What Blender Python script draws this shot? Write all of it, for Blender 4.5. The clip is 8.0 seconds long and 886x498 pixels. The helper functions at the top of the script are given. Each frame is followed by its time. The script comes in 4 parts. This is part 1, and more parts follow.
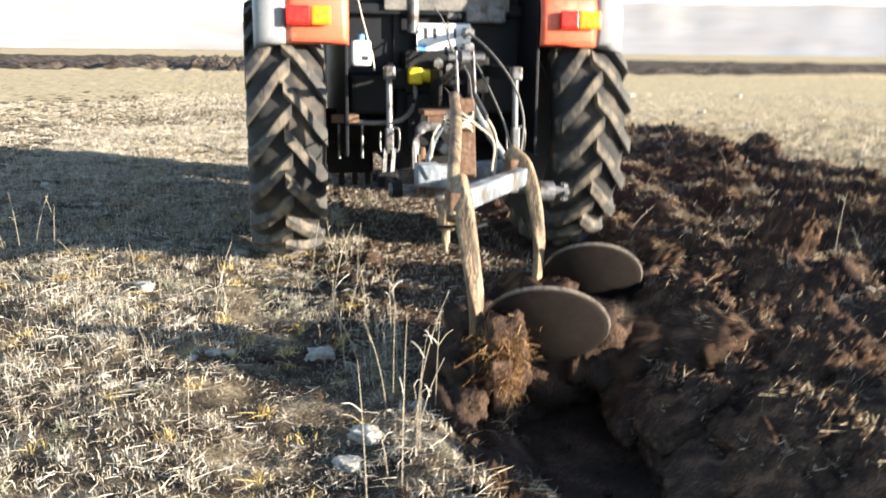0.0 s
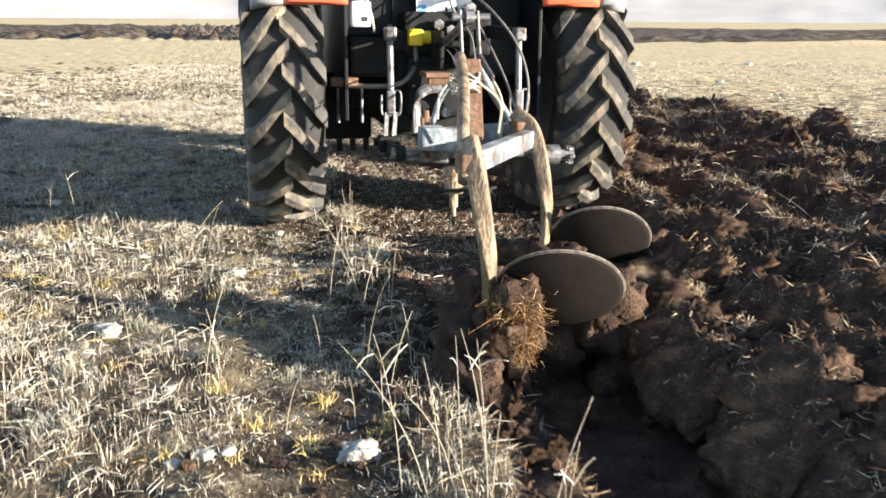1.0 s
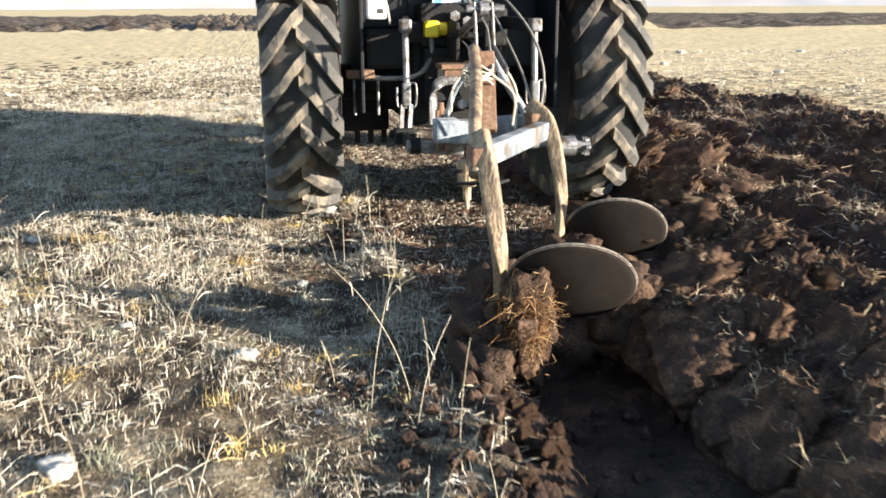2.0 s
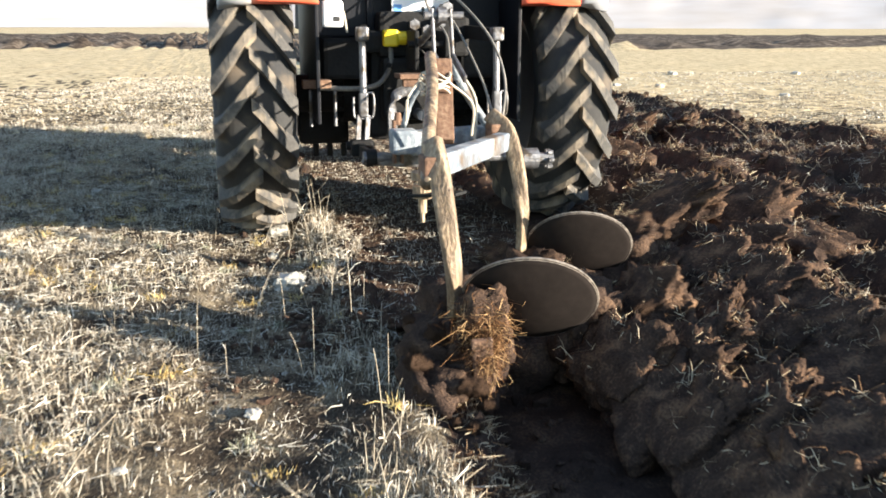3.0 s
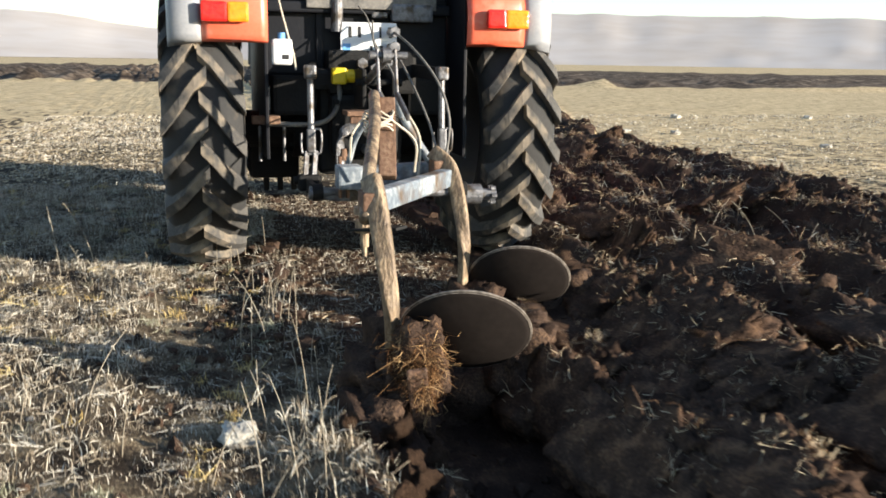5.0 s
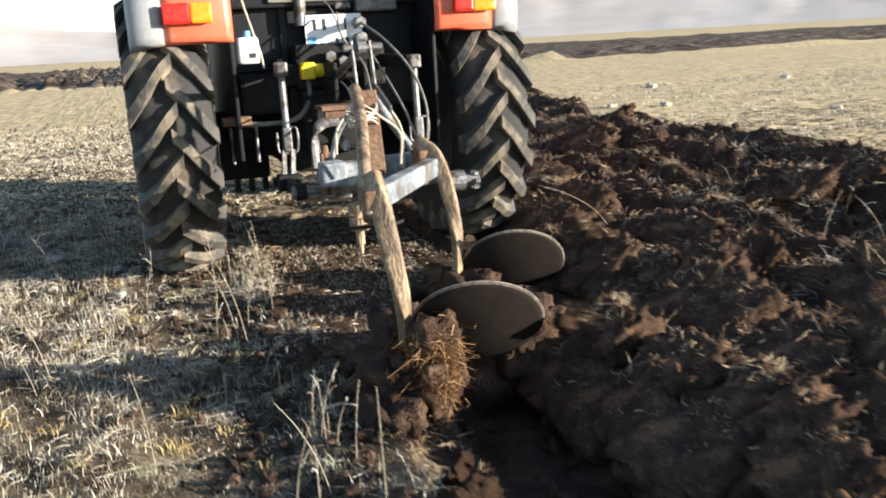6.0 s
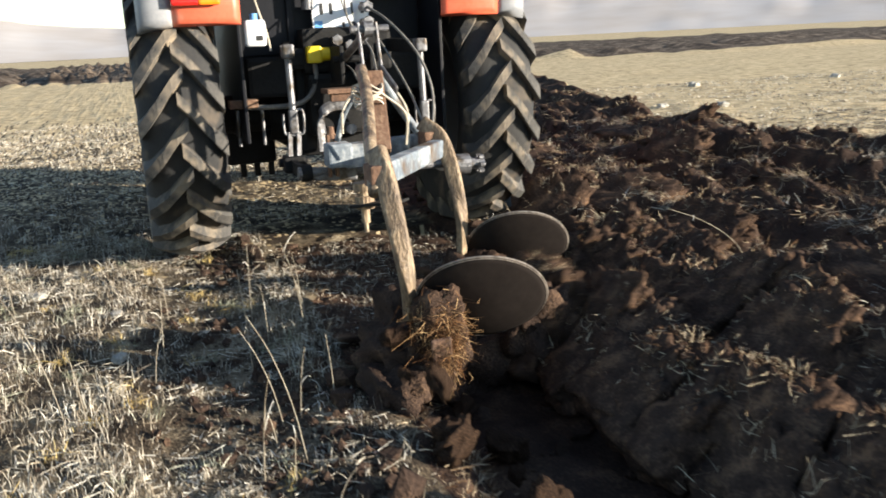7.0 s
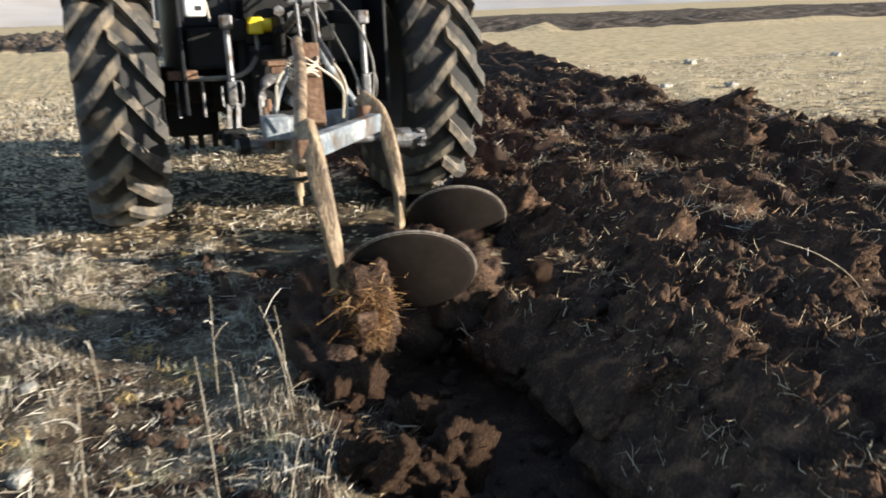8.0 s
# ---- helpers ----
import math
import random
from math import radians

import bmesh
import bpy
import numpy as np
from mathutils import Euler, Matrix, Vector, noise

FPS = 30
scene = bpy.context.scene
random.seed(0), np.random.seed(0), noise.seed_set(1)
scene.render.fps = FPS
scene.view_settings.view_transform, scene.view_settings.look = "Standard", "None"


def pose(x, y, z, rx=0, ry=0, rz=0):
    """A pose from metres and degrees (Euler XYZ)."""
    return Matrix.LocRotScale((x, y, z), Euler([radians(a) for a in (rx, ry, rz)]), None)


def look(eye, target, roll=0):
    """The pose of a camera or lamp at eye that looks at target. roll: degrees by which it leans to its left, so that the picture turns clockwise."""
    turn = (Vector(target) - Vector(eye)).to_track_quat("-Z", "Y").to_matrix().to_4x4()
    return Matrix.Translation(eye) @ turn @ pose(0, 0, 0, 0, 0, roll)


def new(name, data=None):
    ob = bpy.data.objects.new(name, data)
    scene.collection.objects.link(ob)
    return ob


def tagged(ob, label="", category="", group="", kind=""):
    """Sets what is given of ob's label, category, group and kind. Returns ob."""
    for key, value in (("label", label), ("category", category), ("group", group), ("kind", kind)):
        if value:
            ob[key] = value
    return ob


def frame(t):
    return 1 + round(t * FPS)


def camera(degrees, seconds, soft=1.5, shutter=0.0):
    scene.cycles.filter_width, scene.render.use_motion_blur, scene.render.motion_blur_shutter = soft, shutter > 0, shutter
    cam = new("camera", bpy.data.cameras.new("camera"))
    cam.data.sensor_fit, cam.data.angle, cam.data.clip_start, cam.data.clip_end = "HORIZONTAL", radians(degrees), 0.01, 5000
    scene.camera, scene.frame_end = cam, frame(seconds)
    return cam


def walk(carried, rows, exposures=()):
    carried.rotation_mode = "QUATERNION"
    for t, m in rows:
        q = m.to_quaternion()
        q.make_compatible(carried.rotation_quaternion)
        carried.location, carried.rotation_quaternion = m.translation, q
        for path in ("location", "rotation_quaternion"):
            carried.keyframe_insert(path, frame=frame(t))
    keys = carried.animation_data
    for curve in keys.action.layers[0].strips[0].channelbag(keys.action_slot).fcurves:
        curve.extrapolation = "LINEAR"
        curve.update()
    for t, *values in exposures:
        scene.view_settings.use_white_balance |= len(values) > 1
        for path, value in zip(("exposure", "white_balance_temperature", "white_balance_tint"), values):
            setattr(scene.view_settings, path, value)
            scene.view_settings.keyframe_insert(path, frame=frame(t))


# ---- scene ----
cam = camera(53.03, 8.0, soft=1.7, shutter=0.3)
# seconds, place, then degrees: turned right, tilted up, leant left
PATH = [
    (0, -1.051, -5.534, 1.206, 12.07, -12.65, 0.61),
    (0.2, -1.018, -5.317, 1.203, 11.66, -14.96, -3),
    (0.5, -1.015, -4.885, 1.137, 13.58, -15.06, -1.93),
    (0.7, -1.09, -4.633, 1.205, 13.65, -15.32, -0.65),
    (1, -1.105, -4.278, 1.165, 13.03, -14.58, 0.37),
    (1.2, -1.114, -4.095, 1.17, 15.28, -16.39, -1.25),
    (1.5, -1.013, -3.74, 1.202, 14.91, -17.22, -2.84),
    (1.7, -1.076, -3.493, 1.193, 15.28, -14.94, -2.19),
    (2, -1.029, -3.115, 1.187, 11.24, -15.36, -0.29),
    (2.2, -1.047, -2.81, 1.146, 12.55, -13.67, 0.62),
    (3.3, -0.823, -1.436, 1.126, 13.42, -14.87, -0.56),
    (3.5, -0.784, -1.235, 1.167, 14.16, -16.65, -2.63),
    (3.8, -0.722, -0.915, 1.171, 13.24, -14.72, -0.41),
    (4, -0.716, -0.562, 1.133, 13.5, -14.87, 0.11),
    (4.2, -0.672, -0.385, 1.162, 13.75, -12.89, 1.22),
    (5.3, -0.894, 1.085, 1.146, 16.98, -12.18, -0.64),
    (5.5, -0.949, 1.363, 1.143, 17.63, -14.59, -2.71),
    (5.7, -0.924, 1.639, 1.142, 18.62, -15.22, -3.79),
    (6, -0.944, 2.107, 1.184, 18.85, -13.25, -3.2),
    (6.1, -0.959, 2.236, 1.175, 18.02, -13.17, -3.18),
    (6.5, -0.949, 2.794, 1.142, 17.29, -12.78, -0.65),
    (6.9, -0.956, 3.328, 1.125, 19.45, -13.85, -2.13),
    (7, -0.935, 3.435, 1.109, 18.56, -13.3, -2.82),
    (7.3, -0.946, 3.755, 1.163, 15.99, -13.95, -0.74),
    (7.5, -0.953, 3.998, 1.132, 15.69, -12.77, 0.25),
    (7.7, -0.875, 4.201, 1.126, 16.61, -14.14, -2.68),
    (8, -0.789, 4.568, 1.11, 20.66, -15.12, -2.09),
]
# seconds and metres driven
DRIVEN = [(0, 0.000), (0.5, 0.589), (1, 1.166), (1.5, 1.746), (2, 2.342), (2.5, 2.946), (3, 3.548), (3.5, 4.155), (4, 4.771), (4.5, 5.403), (5, 6.055), (5.5, 6.730), (6, 7.426), (6.5, 8.120), (7, 8.785), (7.5, 9.408), (8, 9.974)]
DRIFT = radians(1.06)


def eye_pose(x, y, z, turn, tilt, lean):
    a, b = radians(turn), radians(tilt)
    way = Vector((math.sin(a) * math.cos(b), math.cos(a) * math.cos(b), math.sin(b)))
    return look((x, y, z), Vector((x, y, z)) + way, lean)


walk(cam, [(r[0], eye_pose(*r[1:])) for r in PATH],
     exposures=[(0, 1.88), (2.2, 1.97), (3.5, 1.97), (4.2, 1.84), (5.3, 1.28), (6.0, 1.54), (6.5, 1.46), (8, 1.34)])

# ---- light ----
SUN_EL, SUN_AZ = radians(11.5), radians(-35)
sun_way = Vector((math.cos(SUN_EL) * math.cos(SUN_AZ), math.cos(SUN_EL) * math.sin(SUN_AZ), math.sin(SUN_EL)))
world = bpy.data.worlds.new("world")
scene.world = world
world.use_nodes = True
wn = world.node_tree
sky = wn.nodes.new("ShaderNodeTexSky")
sky.sky_type, sky.sun_disc = "NISHITA", False
sky.sun_elevation, sky.sun_rotation = SUN_EL, math.pi / 2 - SUN_AZ
sky.air_density, sky.dust_density, sky.ozone_density, sky.altitude = 1.0, 0.8, 1.0, 1700
wn.links.new(sky.outputs[0], wn.nodes["Background"].inputs[0])
wn.nodes["Background"].inputs[1].default_value = 0.105
sun = new("sun", bpy.data.lights.new("sun", "SUN"))
sun.data.energy, sun.data.angle, sun.data.color = 5.0, radians(0.5), (1.0, 0.905, 0.765)
sun.matrix_world = look((0, 0, 30), Vector((0, 0, 30)) - sun_way)


# ---- materials ----
def material(name, stops, scale=8.0, rough=0.8, metal=0.0, bump=0.3, fine=60.0, island=0.0, stretch=(1, 1, 1), dust=None, detail=8.0, gloss=0.5):
    """Colour ramp over two noises, an optional shift piece by piece, an optional layer of dust, and relief."""
    m = bpy.data.materials.new(name)
    m.use_nodes = True
    n, l = m.node_tree.nodes, m.node_tree.links
    b = n["Principled BSDF"]
    b.inputs["Roughness"].default_value, b.inputs["Metallic"].default_value = rough, metal
    b.inputs["Specular IOR Level"].default_value = gloss
    co = n.new("ShaderNodeTexCoord")
    mp = n.new("ShaderNodeMapping")
    mp.inputs["Scale"].default_value = stretch
    l.new(co.outputs["Object"], mp.inputs[0])
    a, c = n.new("ShaderNodeTexNoise"), n.new("ShaderNodeTexNoise")
    a.inputs["Scale"].default_value, a.inputs["Detail"].default_value = scale, detail
    c.inputs["Scale"].default_value, c.inputs["Detail"].default_value = fine, 4.0
    for t in (a, c):
        l.new(mp.outputs[0], t.inputs["Vector"])
    mix = n.new("ShaderNodeMath")
    mix.operation = "MULTIPLY_ADD"
    mix.inputs[1].default_value = 0.4
    l.new(c.outputs[0], mix.inputs[0])
    sc = n.new("ShaderNodeMath")
    sc.operation = "MULTIPLY_ADD"
    sc.inputs[1].default_value, sc.inputs[2].default_value = 0.6, 0.0
    l.new(a.outputs[0], sc.inputs[0])
    l.new(sc.outputs[0], mix.inputs[2])
    value = mix.outputs[0]
    if island:
        g, k = n.new("ShaderNodeNewGeometry"), n.new("ShaderNodeMath")
        k.operation = "MULTIPLY_ADD"
        k.inputs[1].default_value = island
        l.new(g.outputs["Random Per Island"], k.inputs[0])
        o = n.new("ShaderNodeMath")
        o.operation = "SUBTRACT"
        o.inputs[1].default_value = island / 2
        l.new(value, o.inputs[0])
        l.new(o.outputs[0], k.inputs[2])
        value = k.outputs[0]
    ramp = n.new("ShaderNodeValToRGB")
    while len(ramp.color_ramp.elements) < len(stops):
        ramp.color_ramp.elements.new(0.5)
    for e, (p, col) in zip(ramp.color_ramp.elements, stops):
        e.position, e.color = p, (*col, 1)
    l.new(value, ramp.inputs[0])
    colour = ramp.outputs[0]
    if dust:
        d, r2, mx = n.new("ShaderNodeTexNoise"), n.new("ShaderNodeValToRGB"), n.new("ShaderNodeMix")
        d.inputs["Scale"].default_value, d.inputs["Detail"].default_value = dust[1], 10.0
        l.new(mp.outputs[0], d.inputs["Vector"])
        r2.color_ramp.elements[0].position, r2.color_ramp.elements[1].position = dust[2], dust[2] + 0.18
        l.new(d.outputs[0], r2.inputs[0])
        mx.data_type = "RGBA"
        l.new(r2.outputs[0], mx.inputs[0])
        l.new(colour, mx.inputs[6])
        mx.inputs[7].default_value = (*dust[0], 1)
        colour = mx.outputs[2]
    l.new(colour, b.inputs["Base Color"])
    if bump:
        bp = n.new("ShaderNodeBump")
        bp.inputs["Strength"].default_value, bp.inputs["Distance"].default_value = bump, 0.02
        l.new(mix.outputs[0], bp.inputs["Height"])
        l.new(bp.outputs[0], b.inputs["Normal"])
    return m


SOIL = material("turned_soil", [(0.34, (0.028, 0.0200, 0.0172)), (0.52, (0.056, 0.0375, 0.0285)), (0.70, (0.150, 0.094, 0.060))], 7, 1.0, bump=1.0, fine=95, gloss=0.04)
OLDSOIL = material("far_ploughed_soil", [(0.36, (0.022, 0.016, 0.012)), (0.50, (0.085, 0.062, 0.044)), (0.64, (0.26, 0.20, 0.145))], 0.9, 0.95, bump=1.0, fine=4, gloss=0.08)
SOD = material("root_soil", [(0.34, (0.030, 0.0210, 0.0172)), (0.50, (0.066, 0.0425, 0.0305)), (0.70, (0.200, 0.120, 0.072))], 12, 1.0, bump=1.0, fine=100, gloss=0.04)
FIELD = material("stubble_ground", [(0.36, (0.022, 0.017, 0.013)), (0.48, (0.062, 0.047, 0.033)), (0.58, (0.19, 0.15, 0.098)), (0.70, (0.44, 0.38, 0.275))], 5, 0.95, bump=1.0, fine=110, gloss=0.08)
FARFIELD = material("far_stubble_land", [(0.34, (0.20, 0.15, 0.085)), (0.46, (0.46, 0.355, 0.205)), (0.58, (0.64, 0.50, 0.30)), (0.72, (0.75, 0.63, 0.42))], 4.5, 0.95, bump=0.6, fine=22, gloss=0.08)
STRAW = material("dry_straw", [(0.20, (0.075, 0.057, 0.041)), (0.42, (0.24, 0.19, 0.13)), (0.60, (0.46, 0.405, 0.31)), (0.85, (0.66, 0.625, 0.54))], 3, 0.7, bump=0, island=0.75)
GOLD = material("golden_grass", [(0.2, (0.16, 0.10, 0.03)), (0.5, (0.48, 0.34, 0.11)), (0.8, (0.68, 0.55, 0.26))], 3, 0.7, bump=0, island=0.6)
SAGE = material("grey_green_grass", [(0.2, (0.10, 0.10, 0.06)), (0.5, (0.26, 0.26, 0.17)), (0.8, (0.50, 0.49, 0.38))], 3, 0.75, bump=0, island=0.6)
ROOT = material("brown_roots", [(0.25, (0.045, 0.025, 0.015)), (0.45, (0.21, 0.120, 0.060)), (0.68, (0.58, 0.47, 0.32))], 6, 0.85, bump=0, island=0.6, gloss=0.08)
WAD = material("matted_brown_roots", [(0.25, (0.035, 0.018, 0.010)), (0.5, (0.15, 0.072, 0.030)), (0.85, (0.50, 0.33, 0.17))], 6, 0.9, bump=0, island=0.6, gloss=0.05)
STONE = material("pale_stone", [(0.3, (0.26, 0.24, 0.20)), (0.55, (0.44, 0.42, 0.37)), (0.75, (0.62, 0.60, 0.56))], 14, 0.9, bump=0.8, dust=((0.20, 0.15, 0.10), 9, 0.54))
RUBBER = material("dusty_tyre_lug", [(0.3, (0.036, 0.035, 0.034)), (0.7, (0.095, 0.088, 0.078))], 10, 0.85, bump=0.5, dust=((0.28, 0.225, 0.16), 7, 0.47))
SIDEWALL = material("black_tyre_rubber", [(0.3, (0.018, 0.018, 0.019)), (0.7, (0.034, 0.033, 0.031))], 8, 0.85, bump=0.2, dust=((0.13, 0.10, 0.07), 5, 0.55))
BLACK = material("grimy_black_casting", [(0.3, (0.004, 0.004, 0.0045)), (0.7, (0.013, 0.0125, 0.012))], 9, 0.7, bump=0.3, dust=((0.035, 0.027, 0.019), 6, 0.64), gloss=0.25)
NAVY = material("dark_cab_panel", [(0.3, (0.004, 0.0045, 0.007)), (0.7, (0.009, 0.010, 0.014))], 5, 0.55, bump=0.1, dust=((0.03, 0.025, 0.02), 4, 0.66), gloss=0.25)
ORANGE = material("orange_red_paint", [(0.3, (0.68, 0.105, 0.048)), (0.7, (0.78, 0.155, 0.085))], 4, 0.38, bump=0.05, dust=((0.68, 0.33, 0.23), 5, 0.58))
GREY = material("light_grey_paint", [(0.3, (0.22, 0.23, 0.25)), (0.7, (0.32, 0.325, 0.34))], 4, 0.4, bump=0.05, dust=((0.38, 0.33, 0.27), 5, 0.60))
FRAME = material("worn_pale_blue_paint", [(0.3, (0.07, 0.09, 0.12)), (0.5, (0.16, 0.19, 0.22)), (0.70, (0.46, 0.48, 0.48))], 5, 0.6, bump=0.4, fine=40, dust=((0.10, 0.068, 0.042), 7, 0.50))
BEAM = material("scoured_rusty_steel", [(0.32, (0.065, 0.042, 0.028)), (0.5, (0.24, 0.17, 0.105)), (0.66, (0.46, 0.36, 0.24))], 12, 0.55, 0.2, bump=0.7, fine=75, stretch=(1.3, 1.3, 0.5), dust=((0.085, 0.062, 0.045), 15, 0.50))
RUST = material("rusted_iron", [(0.3, (0.07, 0.038, 0.025)), (0.55, (0.17, 0.095, 0.058)), (0.75, (0.34, 0.235, 0.155))], 14, 0.85, 0.1, bump=0.5)
SHARE = material("caked_rusty_steel", [(0.3, (0.05, 0.030, 0.020)), (0.55, (0.17, 0.095, 0.06)), (0.75, (0.36, 0.24, 0.17))], 22, 0.9, 0.0, bump=0.9, dust=((0.045, 0.030, 0.020), 26, 0.50))
STEEL = material("dull_steel", [(0.3, (0.09, 0.09, 0.095)), (0.7, (0.24, 0.24, 0.25))], 16, 0.5, 0.6, bump=0.4, dust=((0.07, 0.055, 0.04), 18, 0.48))
DISC = material("earth_smeared_disc", [(0.3, (0.014, 0.0108, 0.0094)), (0.7, (0.026, 0.0202, 0.0176))], 5, 0.85, 0.0, bump=0.12, fine=30, gloss=0.12)
EDGE = material("polished_disc_edge", [(0.35, (0.05, 0.04, 0.034)), (0.65, (0.36, 0.31, 0.26))], 15, 0.5, 0.4, bump=0.2)
YELLOW = material("yellow_plastic", [(0.3, (0.70, 0.50, 0.01)), (0.7, (0.82, 0.62, 0.03))], 7, 0.4, bump=0.05)
WHITE = material("white_plastic", [(0.3, (0.72, 0.74, 0.76)), (0.7, (0.84, 0.84, 0.83))], 7, 0.4, bump=0.05)
BLUE = material("blue_plastic", [(0.3, (0.10, 0.30, 0.62)), (0.7, (0.16, 0.38, 0.70))], 7, 0.4, bump=0)
REDLENS = material("red_lamp_lens", [(0.3, (0.55, 0.012, 0.012)), (0.7, (0.70, 0.03, 0.02))], 30, 0.15, bump=0.2)
AMBER = material("amber_lamp_lens", [(0.3, (0.80, 0.20, 0.01)), (0.7, (0.90, 0.30, 0.02))], 30, 0.15, bump=0.2)
INK = material("black_ink", [(0.3, (0.012, 0.012, 0.012)), (0.7, (0.02, 0.02, 0.02))], 9, 0.6, bump=0)
HOSE = material("grey_hose", [(0.3, (0.05, 0.05, 0.05)), (0.7, (0.24, 0.22, 0.19))], 14, 0.6, bump=0.1)
CORD = material("pale_cord", [(0.3, (0.34, 0.29, 0.22)), (0.7, (0.58, 0.52, 0.42))], 20, 0.8, bump=0.1)
# hill colour with the distance haze painted in; the air itself is clear
HAZE = material("haze_toned_hillside", [(0.38, (0.445, 0.39, 0.345)), (0.5, (0.475, 0.428, 0.392)), (0.62, (0.50, 0.462, 0.436))], 0.0022, 1.0, bump=0, fine=0.008, stretch=(1, 1, 3))
GLASS = bpy.data.materials.new("cab_glass")
GLASS.use_nodes = True
GLASS.node_tree.nodes["Principled BSDF"].inputs["Transmission Weight"].default_value = 1.0
GLASS.node_tree.nodes["Principled BSDF"].inputs["Roughness"].default_value = 0.03


# ---- mesh helpers ----
def part(name, bm, mat, parent=None, label="", smooth=False):
    me = bpy.data.meshes.new(name)
    bmesh.ops.recalc_face_normals(bm, faces=bm.faces)
    for face in bm.faces:
        face.smooth = smooth
    bm.to_mesh(me)
    bm.free()
    me.materials.append(mat)
    ob = new(name, me)
    ob.parent = parent
    return tagged(ob, label) if label else ob


def from_arrays(name, verts, faces, mat, smooth=True):
    """A mesh from arrays of vertices and of triangles or quads."""
    me = bpy.data.meshes.new(name)
    k = faces.shape[1]
    me.vertices.add(len(verts))
    me.vertices.foreach_set("co", verts.astype(np.float32).ravel())
    me.loops.add(faces.size)
    me.loops.foreach_set("vertex_index", faces.astype(np.int32).ravel())
    me.polygons.add(len(faces))
    me.polygons.foreach_set("loop_start", np.arange(0, faces.size, k, dtype=np.int32))
    me.polygons.foreach_set("use_smooth", np.full(len(faces), smooth))
    me.update(calc_edges=True)
    me.materials.append(mat)
    return new(name, me)


def box(bm, lo, hi, bevel=0.008, turn=None):
    m = Matrix.LocRotScale([(a + b) / 2 for a, b in zip(lo, hi)], None, [abs(b - a) for a, b in zip(lo, hi)])
    r = bmesh.ops.create_cube(bm, size=1, matrix=turn @ m if turn else m)
    if bevel:
        edges = list({e for v in r["verts"] for e in v.link_edges})
        bmesh.ops.bevel(bm, geom=edges, offset=bevel, segments=2, affect="EDGES", profile=0.6)
    return bm


def slab(bm, a, b, w, h, bevel=0.006, twist=0.0):
    """A bar of width w and height h from a to b."""
    a, b = Vector(a), Vector(b)
    q = (b - a).to_track_quat("Y", "Z").to_matrix().to_4x4()
    return box(bm, (-w / 2, 0, -h / 2), (w / 2, (b - a).length, h / 2), bevel, Matrix.Translation(a) @ q @ pose(0, 0, 0, 0, twist, 0))


def rod(bm, a, b, r, seg=12, r2=None):
    a, b = Vector(a), Vector(b)
    q = (b - a).to_track_quat("Z", "Y").to_matrix().to_4x4()
    bmesh.ops.create_cone(bm, cap_ends=True, segments=seg, radius1=r, radius2=r if r2 is None else r2, depth=(b - a).length,
                          matrix=Matrix.Translation((a + b) / 2) @ q)
    return bm


def curve_points(points, steps=6):
    """Points along a smooth line through the given ones."""
    p = [Vector(q) for q in points]
    p = [2 * p[0] - p[1], *p, 2 * p[-1] - p[-2]]
    out = []
    for i in range(1, len(p) - 2):
        for k in range(steps):
            t = k / steps
            a, b, c, d = p[i - 1:i + 3]
            out.append(0.5 * (2 * b + (c - a) * t + (2 * a - 5 * b + 4 * c - d) * t * t + (3 * b - a - 3 * c + d) * t ** 3))
    return out + [p[-2]]


def sweep(bm, points, widths, heights=None, seg=8, steps=6, square=False):
    """A round or squarish bar along a smooth line; widths run from end to end."""
    pts = curve_points(points, steps)
    heights = heights or widths
    rings, up = [], Vector((0.31, 0.17, 0.93)).normalized()
    for i, p in enumerate(pts):
        way = (pts[min(i + 1, len(pts) - 1)] - pts[max(i - 1, 0)]).normalized()
        side = way.cross(up).normalized()
        if side.length < 0.1:
            side = Vector((1, 0, 0))
        top = side.cross(way)
        u = i / (len(pts) - 1) * (len(widths) - 1)
        k, fr = min(int(u), len(widths) - 2) if len(widths) > 1 else 0, 0.0
        fr = u - k
        w = widths[k] * (1 - fr) + widths[min(k + 1, len(widths) - 1)] * fr
        h = heights[k] * (1 - fr) + heights[min(k + 1, len(heights) - 1)] * fr
        ring = []
        for j in range(seg):
            a = 2 * math.pi * (j + 0.5) / seg
            cx, cy = math.cos(a), math.sin(a)
            if square:
                cx, cy = math.copysign(abs(cx) ** 0.4, cx), math.copysign(abs(cy) ** 0.4, cy)
            ring.append(bm.verts.new(p + side * cx * w + top * cy * h))
        rings.append(ring)
    for a, b in zip(rings, rings[1:]):
        for j in range(seg):
            bm.faces.new((a[j], a[(j + 1) % seg], b[(j + 1) % seg], b[j]))
    bm.faces.new(rings[0][::-1])
    bm.faces.new(rings[-1])
    return bm


def lathe(bm, profile, seg=48, m=None):
    """Turns (x, radius) round the x axis."""
    m = m or Matrix()
    rings = []
    for x, r in profile:
        rings.append([bm.verts.new(m @ Vector((x, r * math.cos(2 * math.pi * k / seg), r * math.sin(2 * math.pi * k / seg)))) for k in range(seg)])
    for a, b in zip(rings, rings[1:]):
        for k in range(seg):
            bm.faces.new((a[k], a[(k + 1) % seg], b[(k + 1) % seg], b[k]))
    return bm


def thing(name, label, category, group=""):
    return tagged(new(name), label, category, group)


